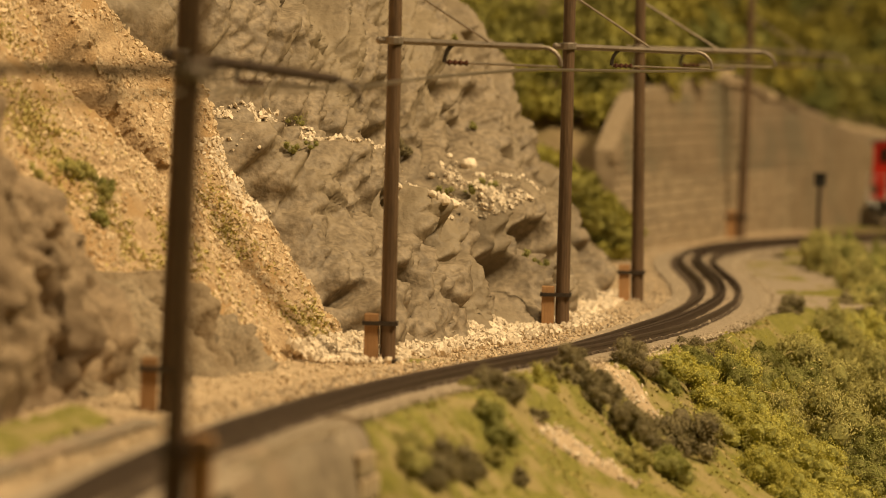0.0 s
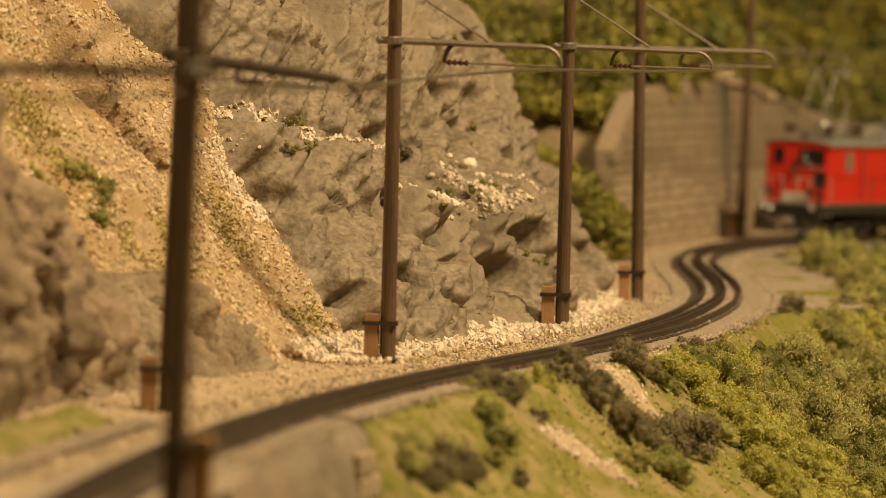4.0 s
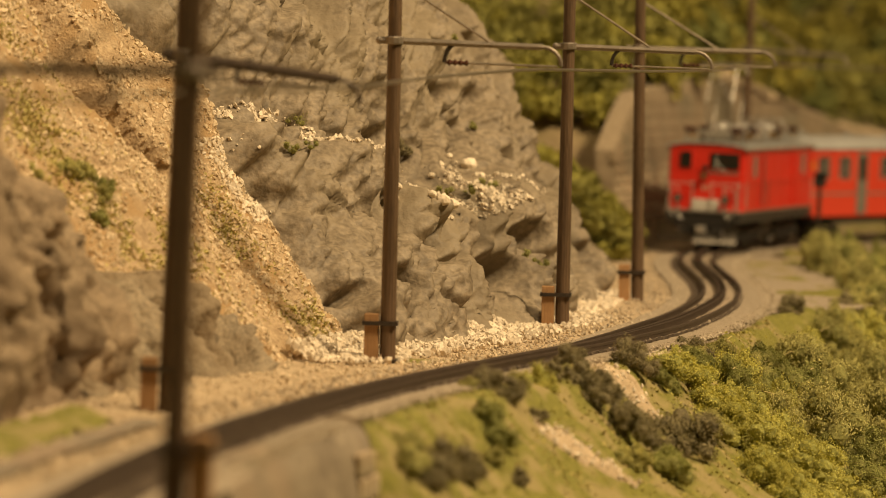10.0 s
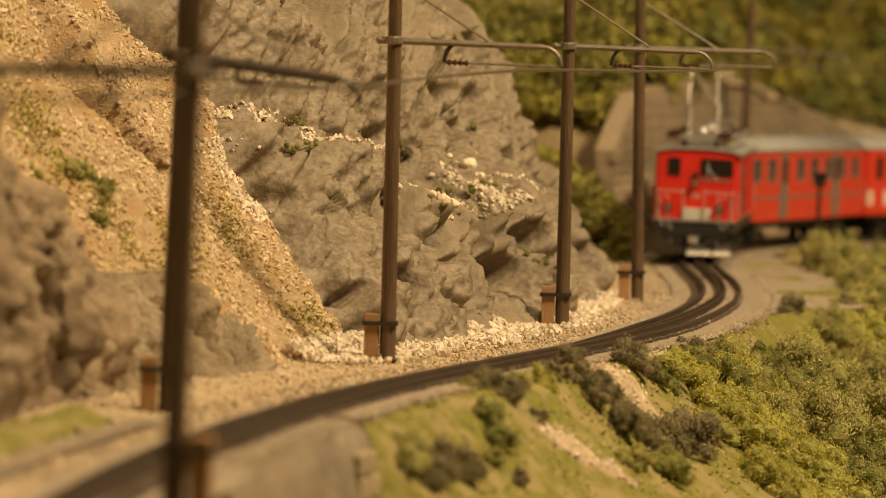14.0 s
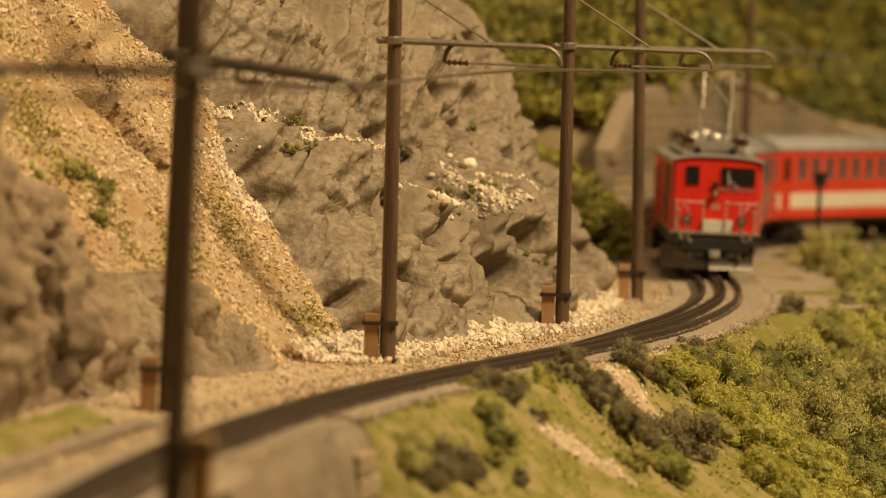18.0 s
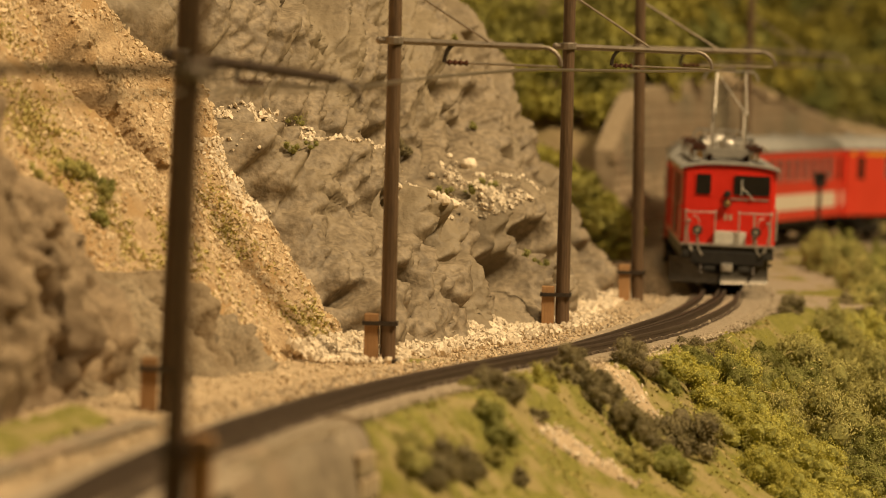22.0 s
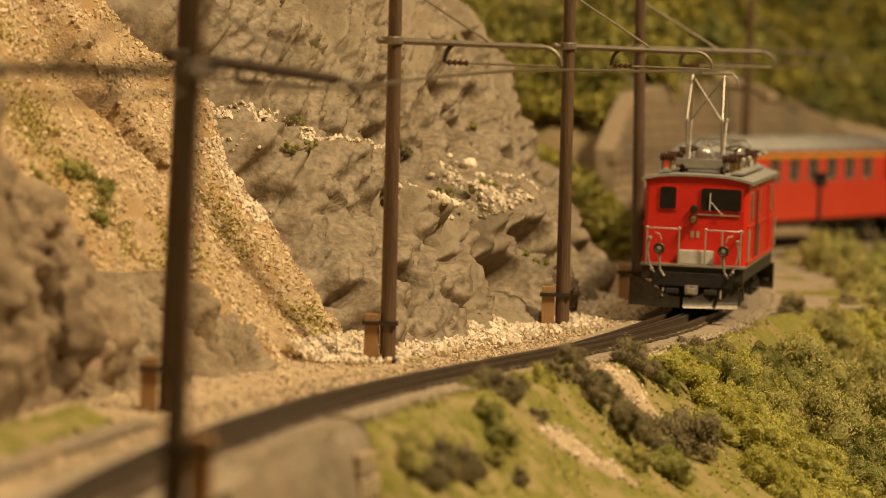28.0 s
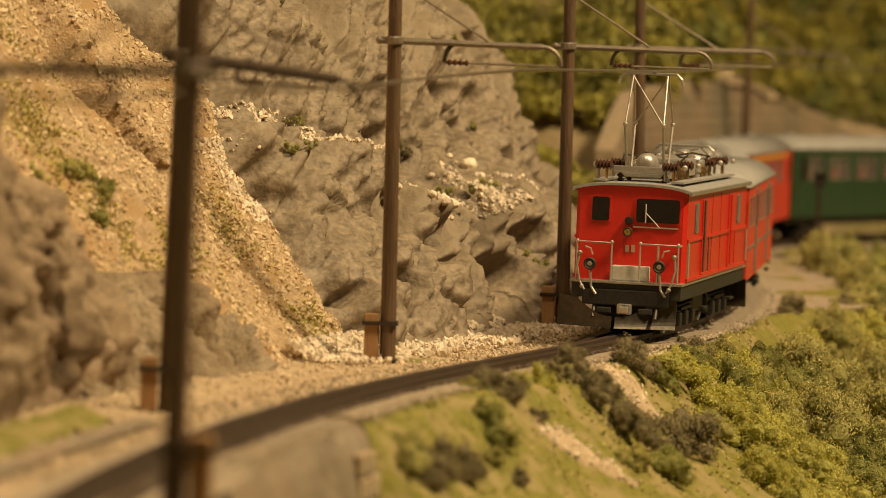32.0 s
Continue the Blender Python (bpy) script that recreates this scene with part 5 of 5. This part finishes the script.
# woods behind the wall: one mass of crumbs, too far to tell its shrubs apart
def woods(name, label, spots, material, seed):
    rnd = random.Random(seed)
    verts, faces = [], []
    for x, y, z, r in spots:
        blobs = [(rnd.gauss(0, 0.45), rnd.gauss(0, 0.45), rnd.uniform(0.2, 1.0), rnd.uniform(0.35, 0.6)) for _ in range(7)]
        for k in range(300):
            bx, by, bz, br = blobs[k % 7]
            d = Vector((rnd.gauss(0, 1), rnd.gauss(0, 1), rnd.gauss(0.3, 1))).normalized() * br * rnd.uniform(0.6, 1.1)
            p = Vector((x, y, z)) + (Vector((bx, by, bz)) + d) * r
            q = Vector((rnd.gauss(0, 1), rnd.gauss(0, 1), rnd.gauss(0, 1))).normalized()
            u = q.orthogonal().normalized() * rnd.uniform(0.09, 0.2) * r
            w = q.cross(u)
            b = len(verts)
            verts += [tuple(p + u), tuple(p - u * 0.5 + w * 0.87), tuple(p - u * 0.5 - w * 0.87)]
            faces.append((b, b + 1, b + 2))
    me = bpy.data.meshes.new(name)
    me.from_pydata([(a * MM, b * MM, c * MM) for a, b, c in verts], [], faces)
    me.materials.append(material)
    return tagged(new(name, me), label, "woods", kind="stuff")


spots = {0: [], 1: [], 2: []}
seen = []
for k in range(3600):
    s, d = brnd.uniform(-4, 800), brnd.uniform(8, 200)
    if s > 185 and d < 24:
        continue
    q = wood_point(s, d)
    r = brnd.uniform(9, 20)
    if q[0] < 0.045 * q[1]:
        continue
    if any((q[0] - a) ** 2 + (q[1] - b) ** 2 < (0.72 * (r + c)) ** 2 for a, b, c in seen):
        continue
    seen.append((q[0], q[1], r))
    f = fnoise((q[0], q[1], 2), 0.03, 2) + brnd.uniform(-0.25, 0.25)
    spots[0 if f > 0.05 else 1 if f > -0.2 else 2].append((q[0], q[1], q[2] - 1, r))
woods("woods", "olive-yellow foam woods on the far hillside", spots[0], M_WOOD_YELLOW, 1)
woods("woods", "olive-green foam woods on the far hillside", spots[1], M_WOOD_OLIVE, 2)
woods("woods", "dark green foam woods on the far hillside", spots[2], M_WOOD_GREEN, 3)

# bushes in the gully, out of focus and run together
spots = {0: [], 1: []}
for k in range(76):
    a = brnd.random()
    x, z = 32 + 41 * a, 34 - 29 * a + brnd.uniform(-12, 6)
    spots[brnd.randrange(2)].append((x, 1794 + brnd.uniform(-10, 6), z - 3, brnd.uniform(5.5, 8.5)))
for k in range(120):
    x, z = brnd.uniform(-6, 96), brnd.uniform(48, 96)
    if x > 72 and z < 70:
        continue
    spots[0 if brnd.random() < 0.75 else 1].append((x - 0.35 * max(0, z - 60), gully_y(z) - 4, z, brnd.uniform(7, 11)))
for s, h in ((826, 12), (850, 8), (880, 16), (910, 6)):
    p = slope_point(s, h, scree_out(s, h))
    spots[1].append((p[0], p[1], p[2] - 2, 4.0))
woods("gully_bushes", "olive-green foam bushes crowding the gully", spots[0], M_WOOD_OLIVE, 11)
woods("gully_bushes", "yellow-green foam bushes crowding the gully", spots[1], M_GULLY_LEAF, 12)


# single bushes on the near grass bank
NEAR_BUSHES = {
    "dark": ((12.6, 1085.5, 5.8), (17.8, 1089, 5.8), (34.5, 1160, 5.5), (36.4, 1149.9, 5.8), (40.4, 1154.8, 6.2), (43.1, 1167.8, 5.5), (51.4, 1213.8, 6.8), (54.4, 1211, 6.2), (72, 1300, 5.5), (45.8, 1147.7, 8.8), (53.5, 1163.7, 9.0),
             (66.7, 1182.9, 11.9), (24.4, 1098.2, 3.5), (0.5, 994.1, 6.2), (6, 1012.1, 7.5), (0, 983.5, 6.5), (19.2, 1042.4, 3.5), (117.5, 1511.4, 6.8), (140.4, 1576, 6.5), (139.7, 1871.9, 3.8), (149, 1600, 5.5), (30.2, 1142.7, 4.6), (39.2, 1147.5, 5.2), (69.1, 1318, 3.6), (64, 1300, 3.2)),
    "olive": ((8.5, 1082.6, 3.6), (49.5, 1118.8, 6.0), (13.5, 1040.2, 4.0), (-7, 986.4, 4.6), (-6.5, 977.8, 5.5), (20.5, 1104, 4.2), (31.5, 1172, 3.6), (74, 1215, 7.0), (80, 1245, 7.5)),
    "green": ((59.2, 1215.2, 5.2), (59.8, 1154, 8.5), (12, 1054.9, 5.4), (14.8, 1050.3, 5.6), (62, 1225, 5.0), (70, 1262, 6.0)),
    "yellow": ((24.7, 1128.6, 6.4), (64, 1236, 8.5), (70, 1246, 9.0), (76, 1236, 9.5), (80, 1252, 8.5), (84, 1226, 10), (90, 1240, 9.5), (88, 1209, 9), (97, 1226, 10.5), (104, 1240, 9.5), (95, 1200, 9.5), (102, 1208, 9), (110, 1228, 9.5), (106, 1256, 9), (96, 1262, 9), (86, 1266, 8)),
}
for kd, rows in NEAR_BUSHES.items():
    for x, y, r in rows:
        bush(kd, x, y, ground_z(x, y) - 1.0, r)


def sand_patch(pts, width, seed):
    """A worn sandy strip draped over the bank, with chips on it."""
    rnd = random.Random(seed)
    pts = np.array(pts, float)
    seg = np.r_[0, np.cumsum(np.linalg.norm(np.diff(pts, axis=0), axis=1))]
    n, m = int(seg[-1] / 1.5) + 2, 13
    v, chips = [], []
    for i in range(n):
        s = seg[-1] * i / (n - 1)
        p = np.array([np.interp(s, seg, pts[:, 0]), np.interp(s, seg, pts[:, 1])])
        q = np.array([np.interp(min(s + 2, seg[-1]), seg, pts[:, 0]), np.interp(min(s + 2, seg[-1]), seg, pts[:, 1])]) - np.array([np.interp(max(s - 2, 0), seg, pts[:, 0]), np.interp(max(s - 2, 0), seg, pts[:, 1])])
        q /= np.linalg.norm(q)
        wd = width * (0.35 + 0.65 * math.sin(math.pi * min(1, max(0, i / (n - 1))))) * (1 + 0.5 * noise.noise(Vector((s / 7, seed, 0))))
        for j in range(m):
            a = (j / (m - 1) - 0.5) * wd
            x, y = p[0] - q[1] * a, p[1] + q[0] * a
            z = ground_z(x, y)
            v.append((x, y, z + 0.9 * (1 - (2 * j / (m - 1) - 1) ** 4) - 0.35 + 0.25 * fnoise((x, y, 7), 0.3, 2)))
            if rnd.random() < 0.45:
                chips.append((x + rnd.uniform(-0.5, 0.5), y + rnd.uniform(-0.5, 0.5), z + 0.5))
    tagged(new("sand_patch", grid_mesh("sand_patch", v, n, m, M_SAND)), "pale sandy gravel patch on the grass bank", "sand", kind="structure")
    return chips


chips = sand_patch(((38, 1190), (45.8, 1193), (52.1, 1196), (62, 1196)), 15, 1)
chips += sand_patch(((24, 1095), (37.7, 1102.7), (50, 1102)), 8, 2)
chips += sand_patch(((57, 1250), (64, 1262), (68, 1275)), 8, 3)
chips += sand_patch(((112, 1330), (121, 1320), (130, 1316)), 14, 4)
chips += sand_patch(((140, 1500), (143.4, 1492.6), (147, 1480)), 8, 5)


# big bushes between the bend and the viewer
for k in range(105):
    y = brnd.uniform(1600, 1890)
    x = float(np.interp(y, [1600, 1740, 1820, 1890], [146, 152, 148, 158])) + 3 + brnd.random() * 56
    bush(brnd.choice(("olive", "green", "green", "olive", "dark")), x, y, ground_z(x, y) - 1, brnd.uniform(6.0, 9.0), 1.35)
for x, y, r in ((152, 1782, 8), (158, 1762, 8), (156, 1718, 7.5), (160, 1800, 9), (150, 1815, 8.5), (156, 1745, 8), (154, 1680, 7.5), (150, 1618, 6.5), (166, 1640, 8), (168, 1700, 9), (170, 1770, 9.5), (164, 1850, 8), (182, 1740, 10), (188, 1810, 11), (184, 1670, 9), (180, 1870, 9), (204, 1860, 11), (200, 1780, 11), (204, 1720, 11)):
    bush(brnd.choice(("olive", "olive", "green")), x, y, ground_z(x, y) - 1, r * 1.1, 1.7)


# ---- loose stones ----
def stones(name, label, spots, lo, hi, material, seed):
    """Loose stones as one mass: each a small broken lump, half sunk."""
    rnd = random.Random(seed)
    verts, faces = [], []
    base = [(1, 0, 0), (0, 1, 0), (-1, 0, 0), (0, -1, 0), (0.1, 0.1, 0.9), (0, 0, -0.8), (0.6, 0.6, 0.45), (-0.6, 0.55, 0.4), (-0.55, -0.6, 0.45), (0.6, -0.6, 0.4)]
    tri = [(0, 1, 6), (6, 1, 4), (0, 6, 4), (1, 2, 7), (7, 2, 4), (1, 7, 4), (2, 3, 8), (8, 3, 4), (2, 8, 4), (3, 0, 9), (9, 0, 4), (3, 9, 4), (1, 0, 5), (2, 1, 5), (3, 2, 5), (0, 3, 5)]
    for p in spots:
        r = lo + (hi - lo) * rnd.random() ** 2.2
        m = Euler((rnd.uniform(0, 6.3), rnd.uniform(0, 6.3), rnd.uniform(0, 6.3))).to_matrix()
        k = Vector((rnd.uniform(0.7, 1.2), rnd.uniform(0.6, 1.0), rnd.uniform(0.5, 0.9)))
        b = len(verts)
        for q in base:
            w = m @ Vector((q[0] * k.x + rnd.uniform(-0.15, 0.15), q[1] * k.y + rnd.uniform(-0.15, 0.15), q[2] * k.z)) * r
            verts.append(((p[0] + w.x) * MM, (p[1] + w.y) * MM, (p[2] + w.z) * MM))
        faces += [(b + i, b + j, b + l) for i, j, l in tri]
    me = bpy.data.meshes.new(name)
    me.from_pydata(verts, [], faces)
    me.materials.append(material)
    return tagged(new(name, me), label, "stones", kind="stuff")


srnd = random.Random(21)
sp = []
while len(sp) < 15000:
    s, h = srnd.uniform(325, 560), srnd.uniform(-2, 125)
    if h > 46 and abs(s - rill_at(h)) < 4.5:
        continue
    if s > scree_right(h) + 6 or fnoise((s, h, 0), 0.05, 3) + 0.004 * (s - 440) - 0.004 * max(0, h - 55) < -0.3 + srnd.uniform(-0.25, 0.25):
        continue
    p = slope_point(s, h, scree_out(s, h))
    sp.append((p[0], p[1], p[2]))
stones("scree_stones", "pale tan broken stones lying on the scree", sp, 0.3, 1.35, M_STONE, 1)
sp = []
for k in range(9000):
    s = srnd.uniform(440, 830)
    f = np.array([np.interp(s, FS, FL[:, 0]), np.interp(s, FS, FL[:, 1])])
    d = srnd.random() ** 1.3 * (24 if s < 700 else 14)
    q = f - np.array(UP) * (d + 1 - 3)
    if srnd.random() > 1.15 - d / 24:
        continue
    sp.append((q[0], q[1], -3.0 + max(0, 3 - 0.5 * d) * (1.3 if s < 540 else 0.7)))
stones("rubble_stones", "cream-white rubble along the foot of the rock", sp, 0.5, 1.9, M_WHITE_STONE, 2)
sp = []
for k in range(6000):
    s = srnd.uniform(484, 735)
    h = ledge(s) - 1.5 + srnd.random() ** 1.5 * (9 if s < 590 else 17)
    if fnoise((s, h, 4), 0.06, 2) < -0.12 + (0.30 + 0.25 * noise.noise(Vector((s / 9, h / 4, 31.0))) if s > 575 else 0):
        continue
    p = slope_point(s, h, cliff_out(s, h))
    sp.append((p[0], p[1], p[2] + 0.2))
for k in range(500):
    s, h = srnd.gauss(490, 4), srnd.uniform(36, 58)
    p = slope_point(s, h, max(cliff_out(s, h), scree_out(s, h)))
    sp.append((p[0], p[1], p[2] + 0.2))
stones("ledge_stones", "cream-white rubble lying on the rock ledge", sp, 0.35, 1.5, M_WHITE_STONE, 3)
sp = []
for k in range(9000):
    s = srnd.uniform(120, 1250)
    n = srnd.choice((srnd.uniform(-19, -13.5), srnd.uniform(10, 30), srnd.uniform(-7, 7)))
    p, w = on_track(s, n)
    sp.append((p[0], p[1], track_z(s, n) + (-2.1 if abs(n) < 7.2 else -2.7)))
stones("ballast_stones", "fine tan ballast stones between the sleepers", sp, 0.25, 0.75, M_BALLAST, 4)

stones("bank_stones", "pale chips lying on the sandy patches", chips, 0.3, 1.3, M_WHITE_STONE, 5)

sp = []
for k in range(5200):
    s = srnd.uniform(120, 760)
    n = srnd.uniform(15, 60)
    p, w = on_track(s, n)
    sp.append((p[0], p[1], track_z(s, n) - 3.2 + 0.8 * fnoise((p[0], p[1], 3), 0.12, 3)))
stones("verge_stones", "pale tan stones strewn over the sandy verge", sp, 0.2, 0.9, M_VERGE_STONE, 6)


# grass flock and dry straws on the bank
def flock(name, label, spots, size, material, seed, tall=1.0):
    rnd = random.Random(seed)
    verts, faces = [], []
    for x, y, z in spots:
        a, e = rnd.uniform(0, 6.283), size * rnd.uniform(0.5, 1.3)
        dx, dy, b = math.cos(a) * e * 0.5, math.sin(a) * e * 0.5, len(verts)
        tx, ty = rnd.uniform(-0.8, 0.8) * e, rnd.uniform(-0.8, 0.8) * e
        verts += [((x - dx) * MM, (y - dy) * MM, (z - 0.2) * MM), ((x + dx) * MM, (y + dy) * MM, (z - 0.2) * MM), ((x + tx) * MM, (y + ty) * MM, (z + e * tall) * MM)]
        faces.append((b, b + 1, b + 2))
    me = bpy.data.meshes.new(name)
    me.from_pydata(verts, [], faces)
    me.materials.append(material)
    return tagged(new(name, me), label, "grass", kind="stuff")


sp = []
for k in range(26000):
    x, y = srnd.uniform(-20, 150), srnd.uniform(900, 1450)
    p = (x, y)
    if x > 0.1 * y + 4 or x < -0.02 * y:
        continue
    sp.append(p)
zz, nn = ground_height(sp)
sp = [p for p, n in zip(sp, nn) if n < -17]
sp = [(p[0], p[1], z) for p, z in zip(sp, ground_heights(sp))]
flock("grass_flock", "short yellow-green grass flock on the bank", sp, 1.3, M_FLOCK, 8, 0.35)
sp = []
for kb in list(placed):
    if kb[1] < 1520 and srnd.random() < 0.9:
        sp.append((kb[0] + srnd.uniform(-5, 5), kb[1] + srnd.uniform(-6, 2), ground_z(kb[0], kb[1]) + kb[2] * 0.8))


def straws(spots):
    bm = B()
    for x, y, z in spots:
        a, u = srnd.uniform(0, 6.283), srnd.uniform(-0.3, 0.5)
        ln = srnd.uniform(2.0, 5.0)
        tube(bm, (x, y, z), (x + ln * math.cos(a), y + ln * math.sin(a), z + ln * u), 0.11, seg=3)
    return tagged(part("dry_straws", bm, M_STRAW), "thin dry straws caught in the bushes", "straw", kind="stuff")


straws(sp)

# grass on the scree
sp = []
while len(sp) < 15000:
    gs, gh, rs, rh = srnd.choice(((386, 61, 15, 8), (386, 61, 15, 8), (396, 37, 12, 6), (396, 37, 12, 6), (424, 24, 10, 5), (466, 36, 6, 9), (474, 10, 7, 3.5), (410, 84, 12, 8)))
    s, h = srnd.gauss(gs, rs), srnd.gauss(gh, rh)
    if not 325 < s < 486 or not 2 < h < 110 or noise.noise(Vector((s / 22, h / 14, 6.0))) + 0.6 * noise.noise(Vector((s / 7, h / 5, 2.0))) < srnd.uniform(-0.35, 0.15):
        continue
    sp.append(slope_point(s, h, scree_out(s, h)))
flock("scree_grass", "thin olive grass growing on the scree", sp, 1.2, M_SCREE_GRASS, 18, 0.35)

# shrubs on the ledges
for s, h, r, kd in ((555, 64, 4.0, "tuft"), (549, 65, 2.6, "tuft"), (511, 51.6, 3.4, "tuft"), (516, 51.5, 2.6, "tuft"), (562, 55.8, 3.2, "tuft"), (568, 52.8, 1.9, "dark"), (600, 52.8, 2.8, "tuft"), (637, 58.5, 4.4, "dark"), (630, 61, 3.0, "dark"),
                    (643, 56, 2.6, "dark"), (620, 46.8, 2.5, "tuft"), (638, 41.4, 3.4, "tuft"), (645, 40, 3.4, "tuft"), (630, 43, 2.4, "tuft"), (665, 40.2, 4.0, "tuft"), (669, 38, 3.0, "tuft"), (733, 61.2, 3.0, "tuft"), (661, 19, 3.0, "tuft"), (663, 15.5, 3.2, "tuft"),
                    (700, 84, 3.0, "tuft"), (720, 86, 3.4, "tuft"), (662, 90, 3.0, "tuft")):
    p = slope_point(s, h, cliff_out(s, h))
    bush(kd, p[0] + 0.6, p[1] - 1.0, p[2] - 0.8, r * 1.1)
for s, h, r, kd in ((362, 51, 3.6, "olive"), (384, 51, 4.2, "olive"), (390, 49, 5.2, "olive"), (395, 46, 4.4, "green"), (391, 44, 3.6, "olive"), (383, 39, 4.0, "green")):
    p = slope_point(s, h, scree_out(s, h))
    bush(kd, p[0], p[1], p[2] - 1.0, r)


# single boulders on the rock terrace
def boulder(s, h, r, seed):
    rnd = random.Random(seed)
    bm = ball(B(), (0, 0, 0), r, 2, (rnd.uniform(1.0, 1.4), rnd.uniform(0.8, 1.1), rnd.uniform(0.7, 0.95)))
    for v in bm.verts:
        v.co *= 1 + 0.35 * blocks(v.co.x / r + seed, v.co.y / r + v.co.z / r, 3.0) + 0.12 * noise.noise(v.co * 1.2 / r + Vector((seed, 0, 0)))
    p = slope_point(s, h, cliff_out(s, h))
    ob = tagged(part("boulder", bm, M_WHITE_STONE), "pale cream boulder lying on the rock terrace", "boulder", "boulders on the terrace")
    ob.matrix_world = mm_pose(p[0], p[1], p[2] + 0.25 * r, rnd.uniform(-20, 20), rnd.uniform(-20, 20), rnd.uniform(0, 360))


for k, (s, h, r) in enumerate(((698, 49.2, 2.9), (592, 35.6, 2.4), (598, 34.6, 1.8), (604, 34, 2.0), (588, 38, 1.5), (616, 34, 1.7), (583, 40.4, 2.1), (586, 43, 1.5), (627, 60, 1.5), (660, 50, 1.9), (668, 52, 1.3), (640, 47, 1.4), (690, 45, 1.2), (720, 42, 1.4))):
    boulder(s, h, r, k + 3)


# ---- motion ----
RUN = [(0, 1451.7), (1, 1426.8), (2, 1401.3), (3, 1376.2), (4, 1351.0), (5, 1326.0), (6, 1301.0), (7, 1276.7), (8, 1252.4), (9, 1228.2), (10, 1203.6),
       (11, 1178.5), (12, 1152.8), (13, 1126.6), (14, 1100.0), (15, 1073.3), (16, 1046.3), (17, 1019.7), (18, 994.2), (19, 969.7), (20, 946.2), (21, 923.6),
       (22, 901.6), (23, 879.8), (24, 857.6), (25, 834.2), (26, 808.6), (27, 780.5), (28, 751.7), (29, 722.2), (30, 692.8), (31, 664.0), (32, 636.5)]


def ride(thing, mid, base, play=0.0):
    """Key a vehicle whose middle runs mid behind the leading bogie, on two pivots base apart; play: degrees by which it lags the last bend."""
    rows = []
    for t, s in RUN:
        a, _ = on_track(s + mid - base / 2)
        b, _ = on_track(s + mid + base / 2)
        c = (a + b) / 2
        rows.append((t, mm_pose(c[0], c[1], 0, 0, 0, math.degrees(math.atan2(b[1] - a[1], b[0] - a[0])) - 90 + play * float(smooth01(25, 31, t)))))
    walk(thing, rows)


def motions():
    ride(LOCO, 32.0, 68, 1.3)
    ride(COACH_1, 98 + 81.5, 110)
    ride(COACH_2, 265 + 87, 120)
    ride(COACH_3, 443 + 99, 140)
    ride(COACH_4, 646 + 95, 140)


motions()
